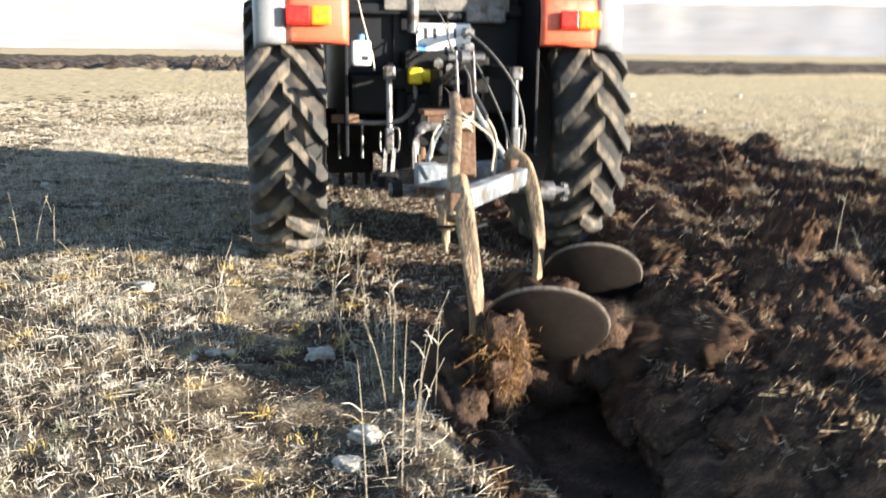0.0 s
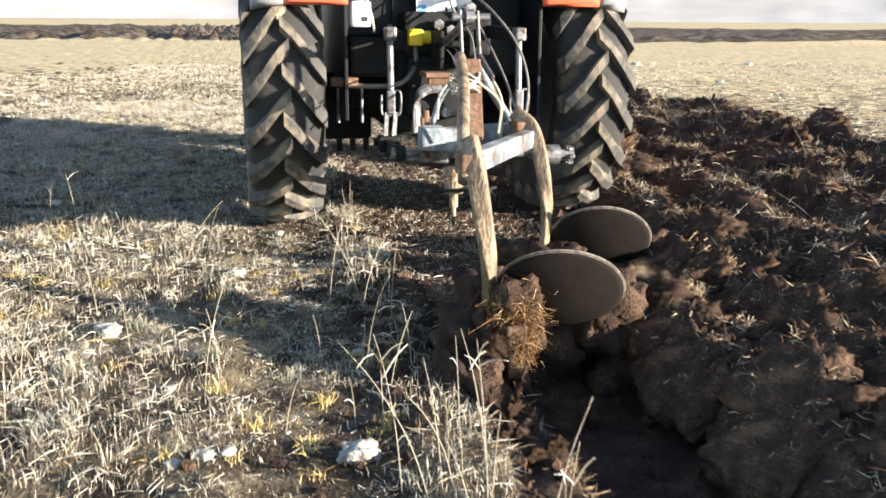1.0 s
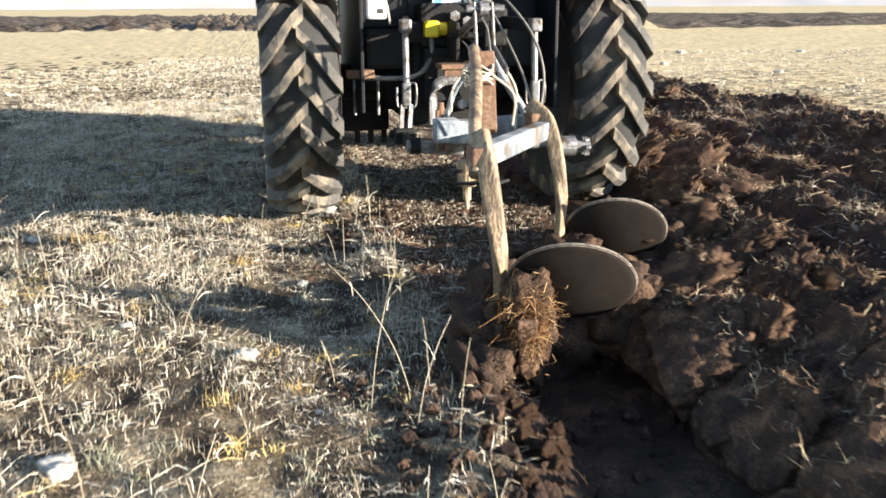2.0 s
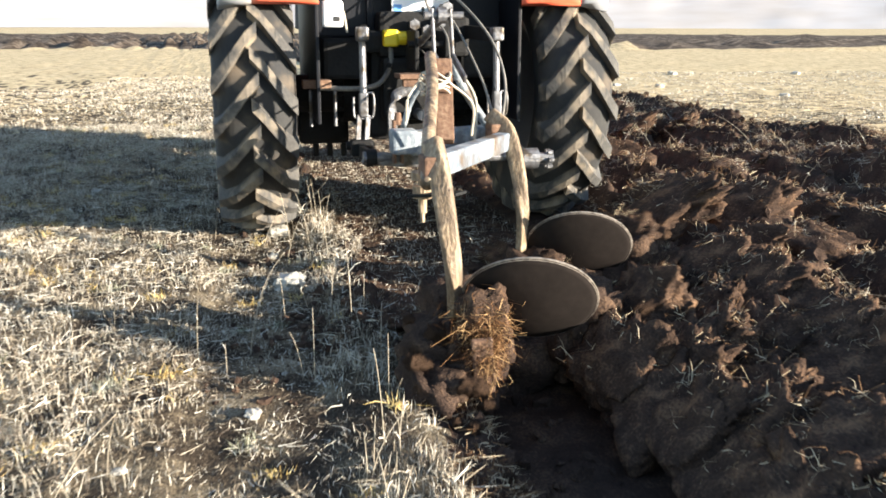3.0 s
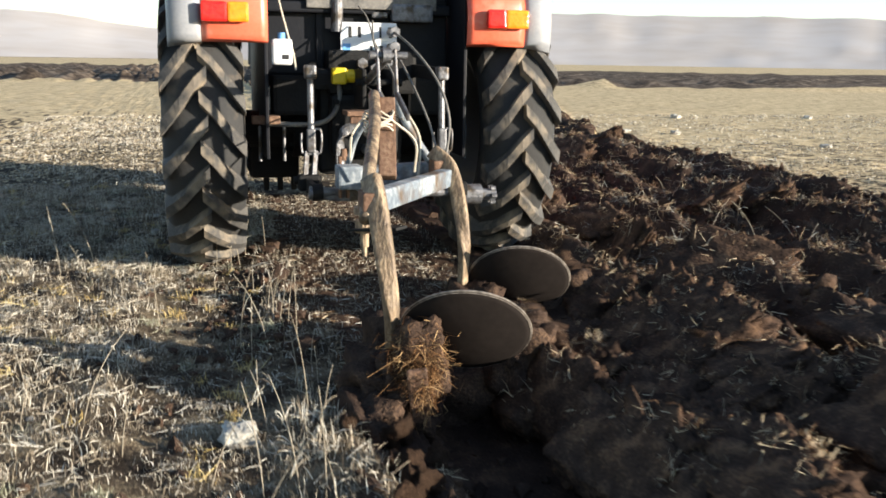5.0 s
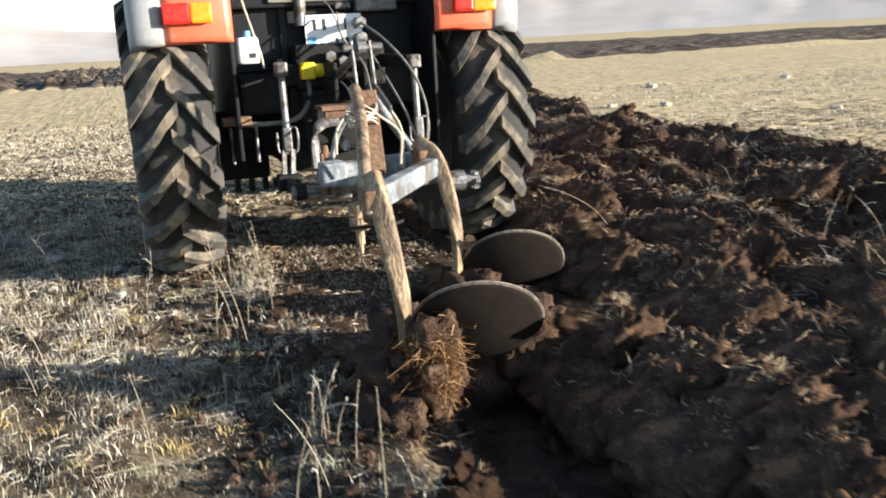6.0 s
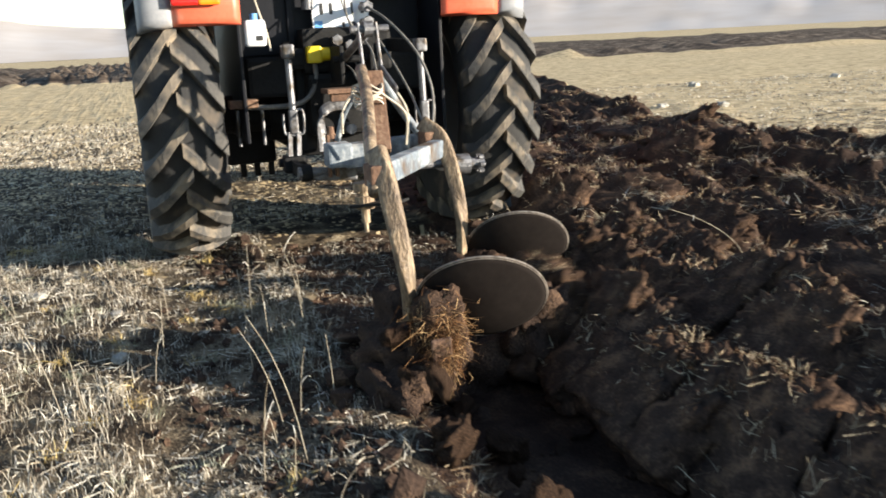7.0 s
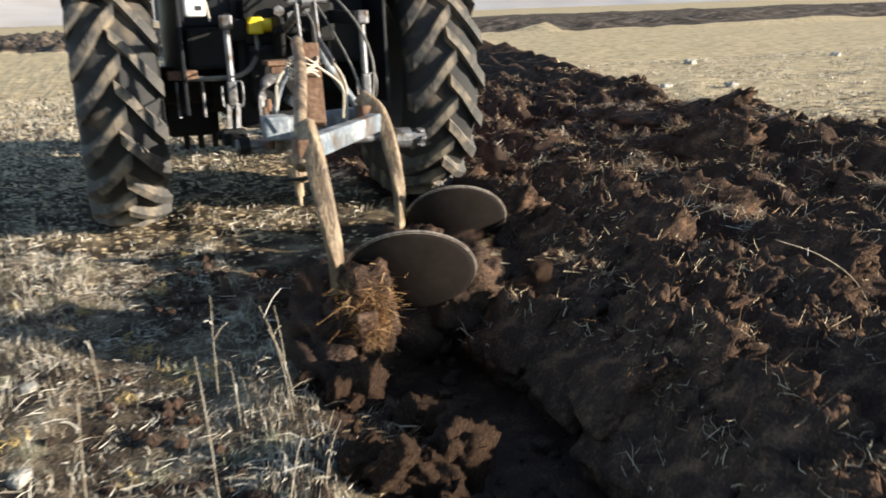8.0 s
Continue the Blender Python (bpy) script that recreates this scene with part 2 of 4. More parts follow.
# ---- noise on arrays ----
def vnoise(x, y, s=0.0):
    ix, iy = np.floor(x), np.floor(y)
    fx, fy = x - ix, y - iy
    fx, fy = fx * fx * (3 - 2 * fx), fy * fy * (3 - 2 * fy)

    def h(a, b):
        v = np.sin(a * 127.1 + b * 311.7 + s * 74.7) * 43758.5453
        return v - np.floor(v)
    return (h(ix, iy) * (1 - fx) + h(ix + 1, iy) * fx) * (1 - fy) + (h(ix, iy + 1) * (1 - fx) + h(ix + 1, iy + 1) * fx) * fy


def fbm(x, y, s=0.0, octaves=4):
    out, amp = 0, 0.5
    for k in range(octaves):
        out, amp, x, y = out + amp * (vnoise(x, y, s + k) - 0.5) * 2, amp / 2, x * 2.03 + 5.1, y * 2.03 + 1.7
    return out


def step(a, b, v):
    t = np.clip((v - a) / (b - a), 0, 1)
    return t * t * (3 - 2 * t)


# ---- the lie of the land ----
CUT, CUT_END = (-0.40, 0.62), 8.7          # the strip that the two discs turn over
FLOOR = -0.23


def far_edge(y):
    return 4.45 + 0.33 * np.maximum(y - 11.5, 0) + 0.22 * fbm(y * 0.9, y * 0, 3) + 0.10 * fbm(y * 4, y * 0, 5)


def ploughed(x, y):
    """How much a spot belongs to the ploughed land, 0 to 1, and to the strip of the cut."""
    wob = 0.10 * fbm(y * 1.7, x * 0, 8) + 0.07 * np.abs(fbm(y * 7, x * 0, 9))
    left = np.where(y < CUT_END, CUT[0], CUT[1]) + wob
    xr = x - DRIFT * y
    a = step(-0.03, 0.09, xr - left) * step(-0.12, 0.10, far_edge(y) - x) * step(60, 40, y)
    wall = -0.20 + 0.12 * fbm(y * 1.3, x * 0, 6) + 0.05 * fbm(y * 6, x * 0, 7)
    cut = step(-0.02, 0.12, xr - wall) * step(-0.05, 0.10, CUT[1] - xr) * (y < CUT_END)
    return a, cut


def relief(x, y):
    dist = np.hypot(x, y)
    near, fall = step(90, 25, dist), -0.0022 * np.maximum(dist - 15, 0)
    flat = near * (0.030 * fbm(x * 0.7, y * 0.7, 1) + 0.026 * fbm(x * 3.3, y * 3.3, 2) + 0.022 * np.abs(fbm(x * 14, y * 14, 4))) - 0.045
    flat = flat - 0.03 * step(0.34, 0.16, np.abs(x + 0.872 - DRIFT * y))
    a, cut = ploughed(x, y)
    wx, wy = x + 0.30 * fbm(x * 0.7, y * 0.7, 11) + 0.10 * fbm(x * 3, y * 3, 12), y + 0.2 * fbm(x * 1.3, y * 1.3, 13)
    # furrow slices that lean over to the right: a long smooth face and a ragged crest
    u = wx / 0.52 - np.floor(wx / 0.52)
    high = 0.55 + 0.75 * vnoise(np.floor(wx / 0.52) * 3.7 + 0.5, wy * 1.5, 16) + 0.35 * fbm(wx * 1.1, wy * 2.6, 10)
    ridge = step(0.02, 0.66, u) * step(1.06, 0.80, u)
    crest = step(0.40, 0.66, u) * step(1.06, 0.86, u)
    lumps = np.abs(fbm(wx * 2.6, wy * 2.0, 14))
    ragged = 0.055 * (1 - 2 * np.abs(fbm(wx * 6, wy * 5, 15))) + 0.050 * np.abs(fbm(x * 15, y * 15, 17, 3)) + 0.022 * fbm(x * 40, y * 40, 18, 2)
    worked = -0.15 + 0.245 * ridge * high + 0.05 * lumps + ragged * (0.14 + 0.95 * crest * step(0.25, 0.55, vnoise(wx * 3.1, wy * 2.3, 19))) + 0.010 * fbm(x * 9, y * 9, 20, 3)
    wheel = step(0.35, 0.0, np.abs(x - 0.87) - 0.22)
    worked = worked * (1 - 0.75 * wheel) - 0.03 * wheel
    bank = step(0.0, 0.5, far_edge(y) - x)
    worked = worked * (0.6 + 0.4 * bank) + 0.10 * (1 - bank) + 0.11 * step(1.7, 0.5, far_edge(y) - x) * step(0.0, 0.25, far_edge(y) - x)
    bottom = FLOOR + 0.030 * fbm(x * 4, y * 4, 21) + 0.018 * np.abs(fbm(x * 17, y * 17, 22)) + 0.012 * fbm(x * 34, y * 34, 23, 2) + 0.075 * step(0.26, 0.66, x - DRIFT * y)
    lip = step(0.14, 0.0, x - DRIFT * y) * (y < CUT_END)
    worked = worked * (1 - lip) + (-0.088 + 0.035 * fbm(x * 8, y * 6, 24) + 0.03 * np.abs(fbm(x * 22, y * 22, 25))) * lip
    worked = worked * (1 - cut) + bottom * cut
    sv = (y - (45 - 0.16 * x)) * step(1800, 500, y)
    strip = step(-1, 3, sv + 5 * fbm(x * 0.05, y * 0.05, 31)) * step(95, 80, sv)
    return flat * (1 - a) + worked * a + strip * 0.9 * np.abs(fbm(x * 0.9, y * 0.5, 33)) + fall, a, strip


def spaced(lo, hi, near_lo, near_hi, d, grow=1.16):
    mid = list(np.arange(near_lo, near_hi, d))
    up, v, s = [], near_hi, d
    while v < hi:
        up.append(v)
        s *= grow
        v += s
    down, v, s = [], near_lo, d
    while v > lo:
        s *= grow
        v -= s
        down.append(v)
    return np.array(down[::-1] + mid + up + [hi])


xs, ys = spaced(-3000, 3000, -3.2, 5.2, 0.024, 1.06), spaced(-400, 4500, -4.4, 12.0, 0.028, 1.05)
gx, gy = np.meshgrid(xs, ys)
gz, ga, gs = relief(gx, gy)
gv = np.stack([gx.ravel(), gy.ravel(), gz.ravel()], 1)
ni, nj = len(xs), len(ys)
base = (np.arange(nj - 1)[:, None] * ni + np.arange(ni - 1)[None]).ravel()
gf = np.stack([base, base + 1, base + ni + 1, base + ni], 1)
ground = from_arrays("ground", gv, gf, FIELD)
ground.data.materials.append(SOIL)
worked = np.maximum(ga, gs).ravel()[gf].mean(1) > 0.5
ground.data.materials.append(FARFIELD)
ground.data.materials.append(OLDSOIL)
# stubble turns paler from roughly 15 m out, ploughed land past y 32
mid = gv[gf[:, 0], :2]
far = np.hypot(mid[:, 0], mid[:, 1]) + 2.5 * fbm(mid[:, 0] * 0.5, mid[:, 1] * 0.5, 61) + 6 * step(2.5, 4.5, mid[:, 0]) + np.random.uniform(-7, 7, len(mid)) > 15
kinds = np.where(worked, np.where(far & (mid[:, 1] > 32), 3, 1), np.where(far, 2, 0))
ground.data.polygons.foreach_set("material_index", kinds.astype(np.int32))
tagged(ground, "dry stubble field with a dark freshly ploughed strip", "ground", kind="structure")


def hills(name, points, dist, seed, label):
    """A far ridge: bearing in degrees from straight ahead and height in degrees, along an arc."""
    bm = bmesh.new()
    n, rows = 160, 10
    grid = []
    for i in range(n + 1):
        b = points[0][0] + (points[-1][0] - points[0][0]) * i / n
        e = float(np.interp(b, [p[0] for p in points], [p[1] for p in points]))
        e += 0.12 * noise.noise((b * 0.5, seed, 0)) + 0.05 * noise.noise((b * 2.1, seed, 3))
        col = []
        for k in range(rows + 1):
            u = k / rows
            d = dist * (1 + 0.5 * u)
            z = d * math.tan(radians(e)) * (u ** 0.8) + (6 * noise.noise((b * 1.5, u * 6, seed)) if 0 < k < rows else 0) - 30 * (1 - u)
            col.append(bm.verts.new((d * math.sin(radians(b)), d * math.cos(radians(b)), z)))
        grid.append(col)
    for a, b in zip(grid, grid[1:]):
        for k in range(rows):
            bm.faces.new((a[k], b[k], b[k + 1], a[k + 1]))
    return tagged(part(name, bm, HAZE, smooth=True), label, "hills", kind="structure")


hills("backdrop", [(-60, 3.0), (-25, 3.0), (-8, 2.4), (-3, 1.7), (0, 1.5), (4, 2.4), (9, 2.9), (20, 3.0), (45, 2.6), (75, 2.8)], 2400, 2.0, "bare far hillside, morning haze put into its pale colour")


# ---- the tractor ----
AXLE, TYRE_R = 0.74, 0.790
wheels = []


def lug_mesh(r, w, height, slant, thick, side):
    """One slanting lug, from the middle of the tread over the shoulder, at the rear of the tyre."""
    bm, rings, b = bmesh.new(), [], r - height
    for u in (-0.05, 0.10, 0.28, 0.42, 0.505, 0.52):
        a = -slant * max(u, 0) ** 0.9 / 0.5 ** 0.9
        t = thick * (0.80 + 0.55 * max(u, 0)) / r
        top = r - 0.26 * max(u, 0) ** 2 if u < 0.51 else r - 0.13
        low = top - height - 0.04 if u < 0.51 else top - 0.05
        rings.append([bm.verts.new((side * u * w, -rr * math.cos(a + da), rr * math.sin(a + da))) for da, rr in ((-t * 0.62, low), (-t * 0.45, top), (t * 0.45, top), (t * 0.62, low))])
    for p, q in zip(rings, rings[1:]):
        for j in range(4):
            bm.faces.new((p[j], p[(j + 1) % 4], q[(j + 1) % 4], q[j]))
    bm.faces.new(rings[0])
    bm.faces.new(rings[-1][::-1])
    bmesh.ops.bevel(bm, geom=[e for e in bm.edges if len(e.link_faces) == 2 and e.calc_face_angle() > 0.9], offset=0.006, segments=1, affect="EDGES")
    return bm


def wheel(parent, x, y, r, w, lugs, name, lead):
    """A farm tyre with its rim and lugs, which turns as one."""
    side = 1 if x > 0 else -1
    height, b, rim = 0.052 * r / 0.775, r - 0.052 * r / 0.775, r * 0.55
    prof = [(-w * 0.40, rim), (-w * 0.48, rim + 0.05), (-w * 0.51, (rim + b) / 2), (-w * 0.48, b - 0.09), (-w * 0.41, b - 0.045), (-w * 0.25, b - 0.012), (0, b)]
    prof += [(-p, q) for p, q in prof[-2::-1]]
    ty = part(name, lathe(bmesh.new(), prof, 72), SIDEWALL, parent, "worn black tyre, brown with dust", True)
    ty.location = (x, y, r - (TYRE_R - AXLE))
    bm = bmesh.new()
    lathe(bm, [(-w * 0.42, rim + 0.02), (-w * 0.42, rim - 0.01), (-w * 0.2, rim - 0.05), (side * w * 0.1, rim - 0.06), (side * w * 0.12, 0.10), (side * w * 0.2, 0.09), (side * w * 0.2, 0.001)], 40)
    lathe(bm, [(w * 0.42, rim + 0.02), (w * 0.42, rim - 0.01), (w * 0.2, rim - 0.05), (side * w * 0.1, rim - 0.065)], 40)
    for k in range(8):
        a = 2 * math.pi * k / 8
        c = Vector((side * w * 0.12, 0.16 * math.cos(a), 0.16 * math.sin(a)))
        rod(bm, c - Vector((0.03, 0, 0)), c + Vector((0.03, 0, 0)), 0.016, 6)
    part("rim", bm, GREY, ty, "light grey steel rim", True)
    for half in (-1, 1):
        first = part("lug", lug_mesh(r, w, height, 0.36, 0.085 * r / 0.775, half), RUBBER, ty)
        for k in range(lugs):
            ob = first if k == 0 else new("lug", first.data)
            ob.parent = ty
            ob.rotation_euler = (-(2 * math.pi * (k + (0.5 if half > 0 else 0)) / lugs + lead), 0, 0)
    wheels.append((ty, x, y, r))


def fender(parent, s):
    """The mudguard over a rear wheel; s is the side."""
    line = [(-0.655, 1.235), (-0.665, 1.34), (-0.65, 1.47), (-0.56, 1.60), (-0.38, 1.69), (0.0, 1.72), (0.40, 1.66), (0.66, 1.46)]
    pts = curve_points([(0, y, z) for y, z in line], 5)

    def shell(x0, x1, drop):
        bm = bmesh.new()
        rings = []
        for i, p in enumerate(pts):
            n = Vector((0, p.y, p.z - AXLE)).normalized()
            ring = []
            for x, k in ((x0, 0), (x0 + (x1 - x0) * 0.12, 0.016), (x0 + (x1 - x0) * 0.5, 0.022), (x1 - (x1 - x0) * 0.12, 0.018 - drop * 0.3), (x1, -drop)):
                ring.append(bm.verts.new((s * x, *(p + n * k).yz)))
            for x, k in ((x1, -drop - 0.012), (x0, -0.014)):
                ring.append(bm.verts.new((s * x, *(p + n * k).yz)))
            rings.append(ring)
        for a, b in zip(rings, rings[1:]):
            for j in range(len(a)):
                bm.faces.new((a[j], a[(j + 1) % len(a)], b[(j + 1) % len(a)], b[j]))
        bm.faces.new(rings[0])
        bm.faces.new(rings[-1][::-1])
        return bm
    body = part("fender", shell(0.535, 0.865, 0.0), ORANGE, parent, "orange-red painted rear fender", True)
    part("fender_edge", shell(0.868, 1.035, 0.05), GREY, body, "light grey fender extension", True)
    bm = bmesh.new()
    box(bm, (s * 0.535, -0.60, 0.62), (s * 0.553, 0.62, 1.64), 0.004)
    part("inner_panel", bm, NAVY, body, "dark inner fender panel")
    bm = box(bmesh.new(), (s * 0.638, -0.705, 1.332), (s * 0.862, -0.66, 1.418), 0.012)
    lamp = part("tail_lamp", bm, REDLENS, parent, "rear lamp with red and amber lens")
    inner, outer = (0.635, 0.735), (0.740, 0.865)
    amber, red = (inner, outer) if s < 0 else (outer, inner)
    for nm, (lo, hi), mt in (("amber_lens", amber, AMBER), ("red_lens", red, REDLENS)):
        part(nm, box(bmesh.new(), (s * (lo - 0.003), -0.725, 1.325), (s * (hi + 0.003), -0.69, 1.425), 0.014), mt, lamp)


def writing(text, size, m, parent, mat, name="lettering"):
    cu = bpy.data.curves.new(name, "FONT")
    cu.body, cu.size, cu.extrude = text, size, 0.0012
    tmp = bpy.data.objects.new(name, cu)
    scene.collection.objects.link(tmp)
    bpy.context.view_layer.update()
    me = bpy.data.meshes.new_from_object(tmp.evaluated_get(bpy.context.evaluated_depsgraph_get()))
    bpy.data.objects.remove(tmp)
    me.materials.clear()
    me.materials.append(mat)
    ob = new(name, me)
    ob.parent, ob.matrix_local = parent, m
    return ob


tractor = thing("tractor", "orange-red farm tractor with dusty tyres, driving over stubble", "tractor")


def build_tractor(t):
    for s in (-1, 1):
        wheel(t, s * 0.872, 0.0, TYRE_R, 0.415, 19, "rear_tyre", 0.19 if s < 0 else 0.10)
        wheel(t, s * 0.74, 2.25, 0.50, 0.29, 17, "front_tyre", 0.0)
        fender(t, s)
    # gearbox and axle
    bm = bmesh.new()
    box(bm, (-0.24, -0.38, 0.50), (0.24, 1.30, 1.02), 0.04)
    box(bm, (-0.19, -0.50, 0.62), (0.19, -0.36, 0.96), 0.03)
    box(bm, (-0.29, -0.46, 0.98), (0.29, 0.30, 1.10), 0.03)
    rod(bm, (-0.66, 0, AXLE), (0.66, 0, AXLE), 0.11, 20)
    for s in (-1, 1):
        rod(bm, (s * 0.26, 0, AXLE), (s * 0.36, 0, AXLE), 0.17, 20)
        for k in range(10):
            a = 2 * math.pi * k / 10
            rod(bm, (s * 0.36, 0.145 * math.cos(a), AXLE + 0.145 * math.sin(a)), (s * 0.385, 0.145 * math.cos(a), AXLE + 0.145 * math.sin(a)), 0.013, 6)
    for k in range(6):
        rod(bm, (-0.16 + 0.32 * (k % 2), -0.50, 0.66 + 0.13 * (k // 2)), (-0.16 + 0.32 * (k % 2), -0.525, 0.66 + 0.13 * (k // 2)), 0.014, 6)
    part("gearbox", bm, BLACK, t, "oily black gearbox and rear axle")
    rodm = bmesh.new()
    rod(rodm, (0, -0.50, 0.66), (0, -0.64, 0.66), 0.028, 16)
    part("drive_stub", rodm, STEEL, t, "steel power shaft stub")
    bm = bmesh.new()
    sweep(bm, [(-0.155, -0.60, 0.55), (-0.155, -0.60, 0.72), (-0.10, -0.60, 0.785), (0.05, -0.60, 0.785), (0.12, -0.60, 0.72), (0.12, -0.60, 0.60)], [0.012], [0.03], seg=8)
    part("shaft_guard", bm, STEEL, t, "bent steel guard round the power shaft")
    # engine and bonnet, out of view; nose lengthened to carry the shadow further
    bm = bmesh.new()
    box(bm, (-0.27, 1.25, 0.52), (0.27, 3.3, 0.98), 0.04)
    rod(bm, (-0.62, 2.25, 0.48), (0.62, 2.25, 0.48), 0.07, 12)
    part("engine", bm, BLACK, t, "black engine block and front axle")
    bm = bmesh.new()
    box(bm, (-0.34, 1.15, 0.95), (0.34, 3.40, 1.50), 0.08)
    part("bonnet", bm, ORANGE, t, "unseen orange-red bonnet, lengthened for its shadow")
    # cab: rear wall, then posts, roof and pane, unseen and added for the shadow
    bm = bmesh.new()
    box(bm, (-0.53, -0.26, 1.06), (0.53, -0.20, 1.64), 0.012)
    box(bm, (-0.53, -0.33, 1.40), (0.53, -0.18, 1.46), 0.012)
    for s in (-1, 1):
        part("cab_post", slab(bmesh.new(), (s * 0.50, -0.22, 1.44), (s * 0.46, -0.10, 2.40), 0.07, 0.07), NAVY, t)
        part("cab_post", slab(bmesh.new(), (s * 0.50, 1.10, 1.10), (s * 0.46, 0.98, 2.40), 0.07, 0.07), NAVY, t)
        box(bm, (s * 0.20, -0.285, 1.07), (s * 0.24, -0.255, 1.44), 0.006)
    part("cab_wall", bm, NAVY, t, "dark cab rear wall")
    part("bulkhead", box(bmesh.new(), (-0.52, 1.05, 0.95), (0.52, 1.12, 1.35), 0.02), NAVY, t)
    part("roof", box(bmesh.new(), (-0.56, -0.22, 2.40), (0.56, 1.12, 2.52), 0.05), GREY, t, "unseen light grey cab roof, added for the shadow")
    pane = part("rear_pane", box(bmesh.new(), (-0.44, -0.175, 1.66), (0.44, -0.165, 2.38), 0), GLASS, t)
    pane.visible_shadow = False
    bm = bmesh.new()
    box(bm, (0.18, -0.36, 1.36), (0.42, -0.27, 1.46), 0.015)
    box(bm, (0.07, -0.33, 1.38), (0.16, -0.28, 1.47), 0.01)
    rod(bm, (-0.13, -0.34, 1.30), (-0.13, -0.34, 1.75), 0.035, 16)
    # grey panel added in place of the sky's reflection low in the rear window
    part("window_reflection_panel", box(bmesh.new(), (-0.30, -0.352, 1.425), (0.44, -0.335, 1.62), 0.006), HOSE, t, "grey panel standing in for sky reflected in the rear window")
    part("rear_bracket", bm, STEEL, t, "grey brackets and pipe on the cab wall")
    # side tanks and hanging frame
    for lo, hi, nm in (((-0.50, -0.42, 0.84), (-0.26, -0.20, 1.06), "side_box"), ((0.26, -0.42, 0.84), (0.50, -0.20, 1.06), "side_box"), ((-0.20, -0.47, 0.96), (0.30, -0.30, 1.20), "hydraulic_block"),
                       ((-0.60, 0.15, 0.42), (-0.30, 0.75, 0.80), "side_tank"), ((0.30, 0.15, 0.42), (0.60, 0.75, 0.80), "side_tank")):
        part(nm, box(bmesh.new(), lo, hi, 0.025), BLACK, t)
    bm = bmesh.new()
    sweep(bm, [(-0.60, -0.50, 0.815), (-0.48, -0.50, 0.80), (-0.28, -0.50, 0.80), (-0.19, -0.50, 0.84), (-0.145, -0.49, 0.93), (-0.14, -0.46, 1.02)], [0.014], seg=8)
    part("pipe", bm, HOSE, t, "dusty bent pipe")
    bm = bmesh.new()
    box(bm, (-0.62, -0.53, 0.80), (-0.47, -0.44, 0.845), 0.006)
    part("bracket", bm, RUST, t, "rusty brown bracket")
    for x in (-0.58, -0.45):
        part("hanger", rod(bmesh.new(), (x, -0.50, 0.79), (x, -0.50, 0.60), 0.009, 8), STEEL, t)
        part("hanger", rod(bmesh.new(), (-x, -0.50, 0.79), (-x, -0.50, 0.60), 0.009, 8), STEEL, t)
    for k in range(3):
        x = -0.52 + 0.085 * k
        part("step_bar", box(bmesh.new(), (x, 0.17, 0.34), (x + 0.035, 0.22, 0.50), 0.01), BLACK, t)
    # number plate with plain bars
    plate = part("number_plate", box(bmesh.new(), (-0.160, -0.004, -0.105), (0.160, 0.004, 0.105), 0.003), WHITE, t, "white plate with dark characters and a blue patch")
    plate.matrix_local = pose(0.045, -0.365, 1.248, -4, 0, 0)
    part("blue_patch", box(bmesh.new(), (-0.150, -0.0065, -0.092), (-0.105, -0.002, -0.012), 0), BLUE, plate)
    for x, z, w in ((-0.125, 0.052, 0.042), (-0.072, 0.052, 0.042), (0.050, 0.052, 0.036), (0.105, 0.052, 0.042), (-0.005, -0.052, 0.040), (0.052, -0.052, 0.042), (0.108, -0.052, 0.038)):
        part("bar", box(bmesh.new(), (x + 0.010, -0.0065, z - 0.030), (x + w - 0.014, -0.003, z + 0.030), 0), INK, plate)
    # yellow valve cap, and the small things round it
    bm = bmesh.new()
    box(bm, (-0.185, -0.52, 1.015), (-0.105, -0.44, 1.105), 0.012)
    cap = part("valve_cap", bm, YELLOW, t, "bright yellow plastic cap")
    part("collar", rod(bmesh.new(), (-0.105, -0.48, 1.06), (-0.04, -0.48, 1.06), 0.036, 14), YELLOW, cap)
    for x, z in ((0.16, 1.30), (0.16, 1.22), (0.12, 1.14), (-0.02, 1.13), (0.05, 1.10)):
        bm = bmesh.new()
        rod(bm, (x, -0.40, z), (x, -0.52, z), 0.022, 12)
        rod(bm, (x, -0.50, z), (x, -0.54, z), 0.030, 6)
        part("coupling", bm, STEEL, t, "steel hydraulic coupling")
    bm = bmesh.new()
    for x in (-0.06, 0.10):
        box(bm, (x, -0.74, 0.90), (x + 0.022, -0.42, 1.10), 0.006)
    rod(bm, (-0.09, -0.70, 1.03), (0.16, -0.70, 1.03), 0.018, 10)
    part("top_bracket", bm, BLACK, t)
    bm = bmesh.new()
    box(bm, (-0.15, -0.80, 0.86), (0.03, -0.62, 0.885), 0.004)
    box(bm, (-0.13, -0.78, 0.82), (0.02, -0.74, 0.86), 0.006)
    part("drawbar_plate", bm, RUST, t, "rusted red-brown drawbar plate")
    # hitch: lift arms, rods with turnbuckles, lower links
    for s in (-1, 1):
        bm = bmesh.new()
        slab(bm, (s * 0.25, -0.25, 1.10), (s * 0.345, -0.82, 1.08), 0.035, 0.07)
        part("lift_arm", bm, BLACK, t)
        bm = bmesh.new()
        rod(bm, (s * 0.345, -0.83, 1.10), (s * 0.345, -0.85, 0.80), 0.017, 10)
        box(bm, (s * 0.315, -0.875, 1.05), (s * 0.375, -0.80, 1.12), 0.012)
        box(bm, (s * 0.325, -0.875, 0.68), (s * 0.368, -0.83, 0.80), 0.008)
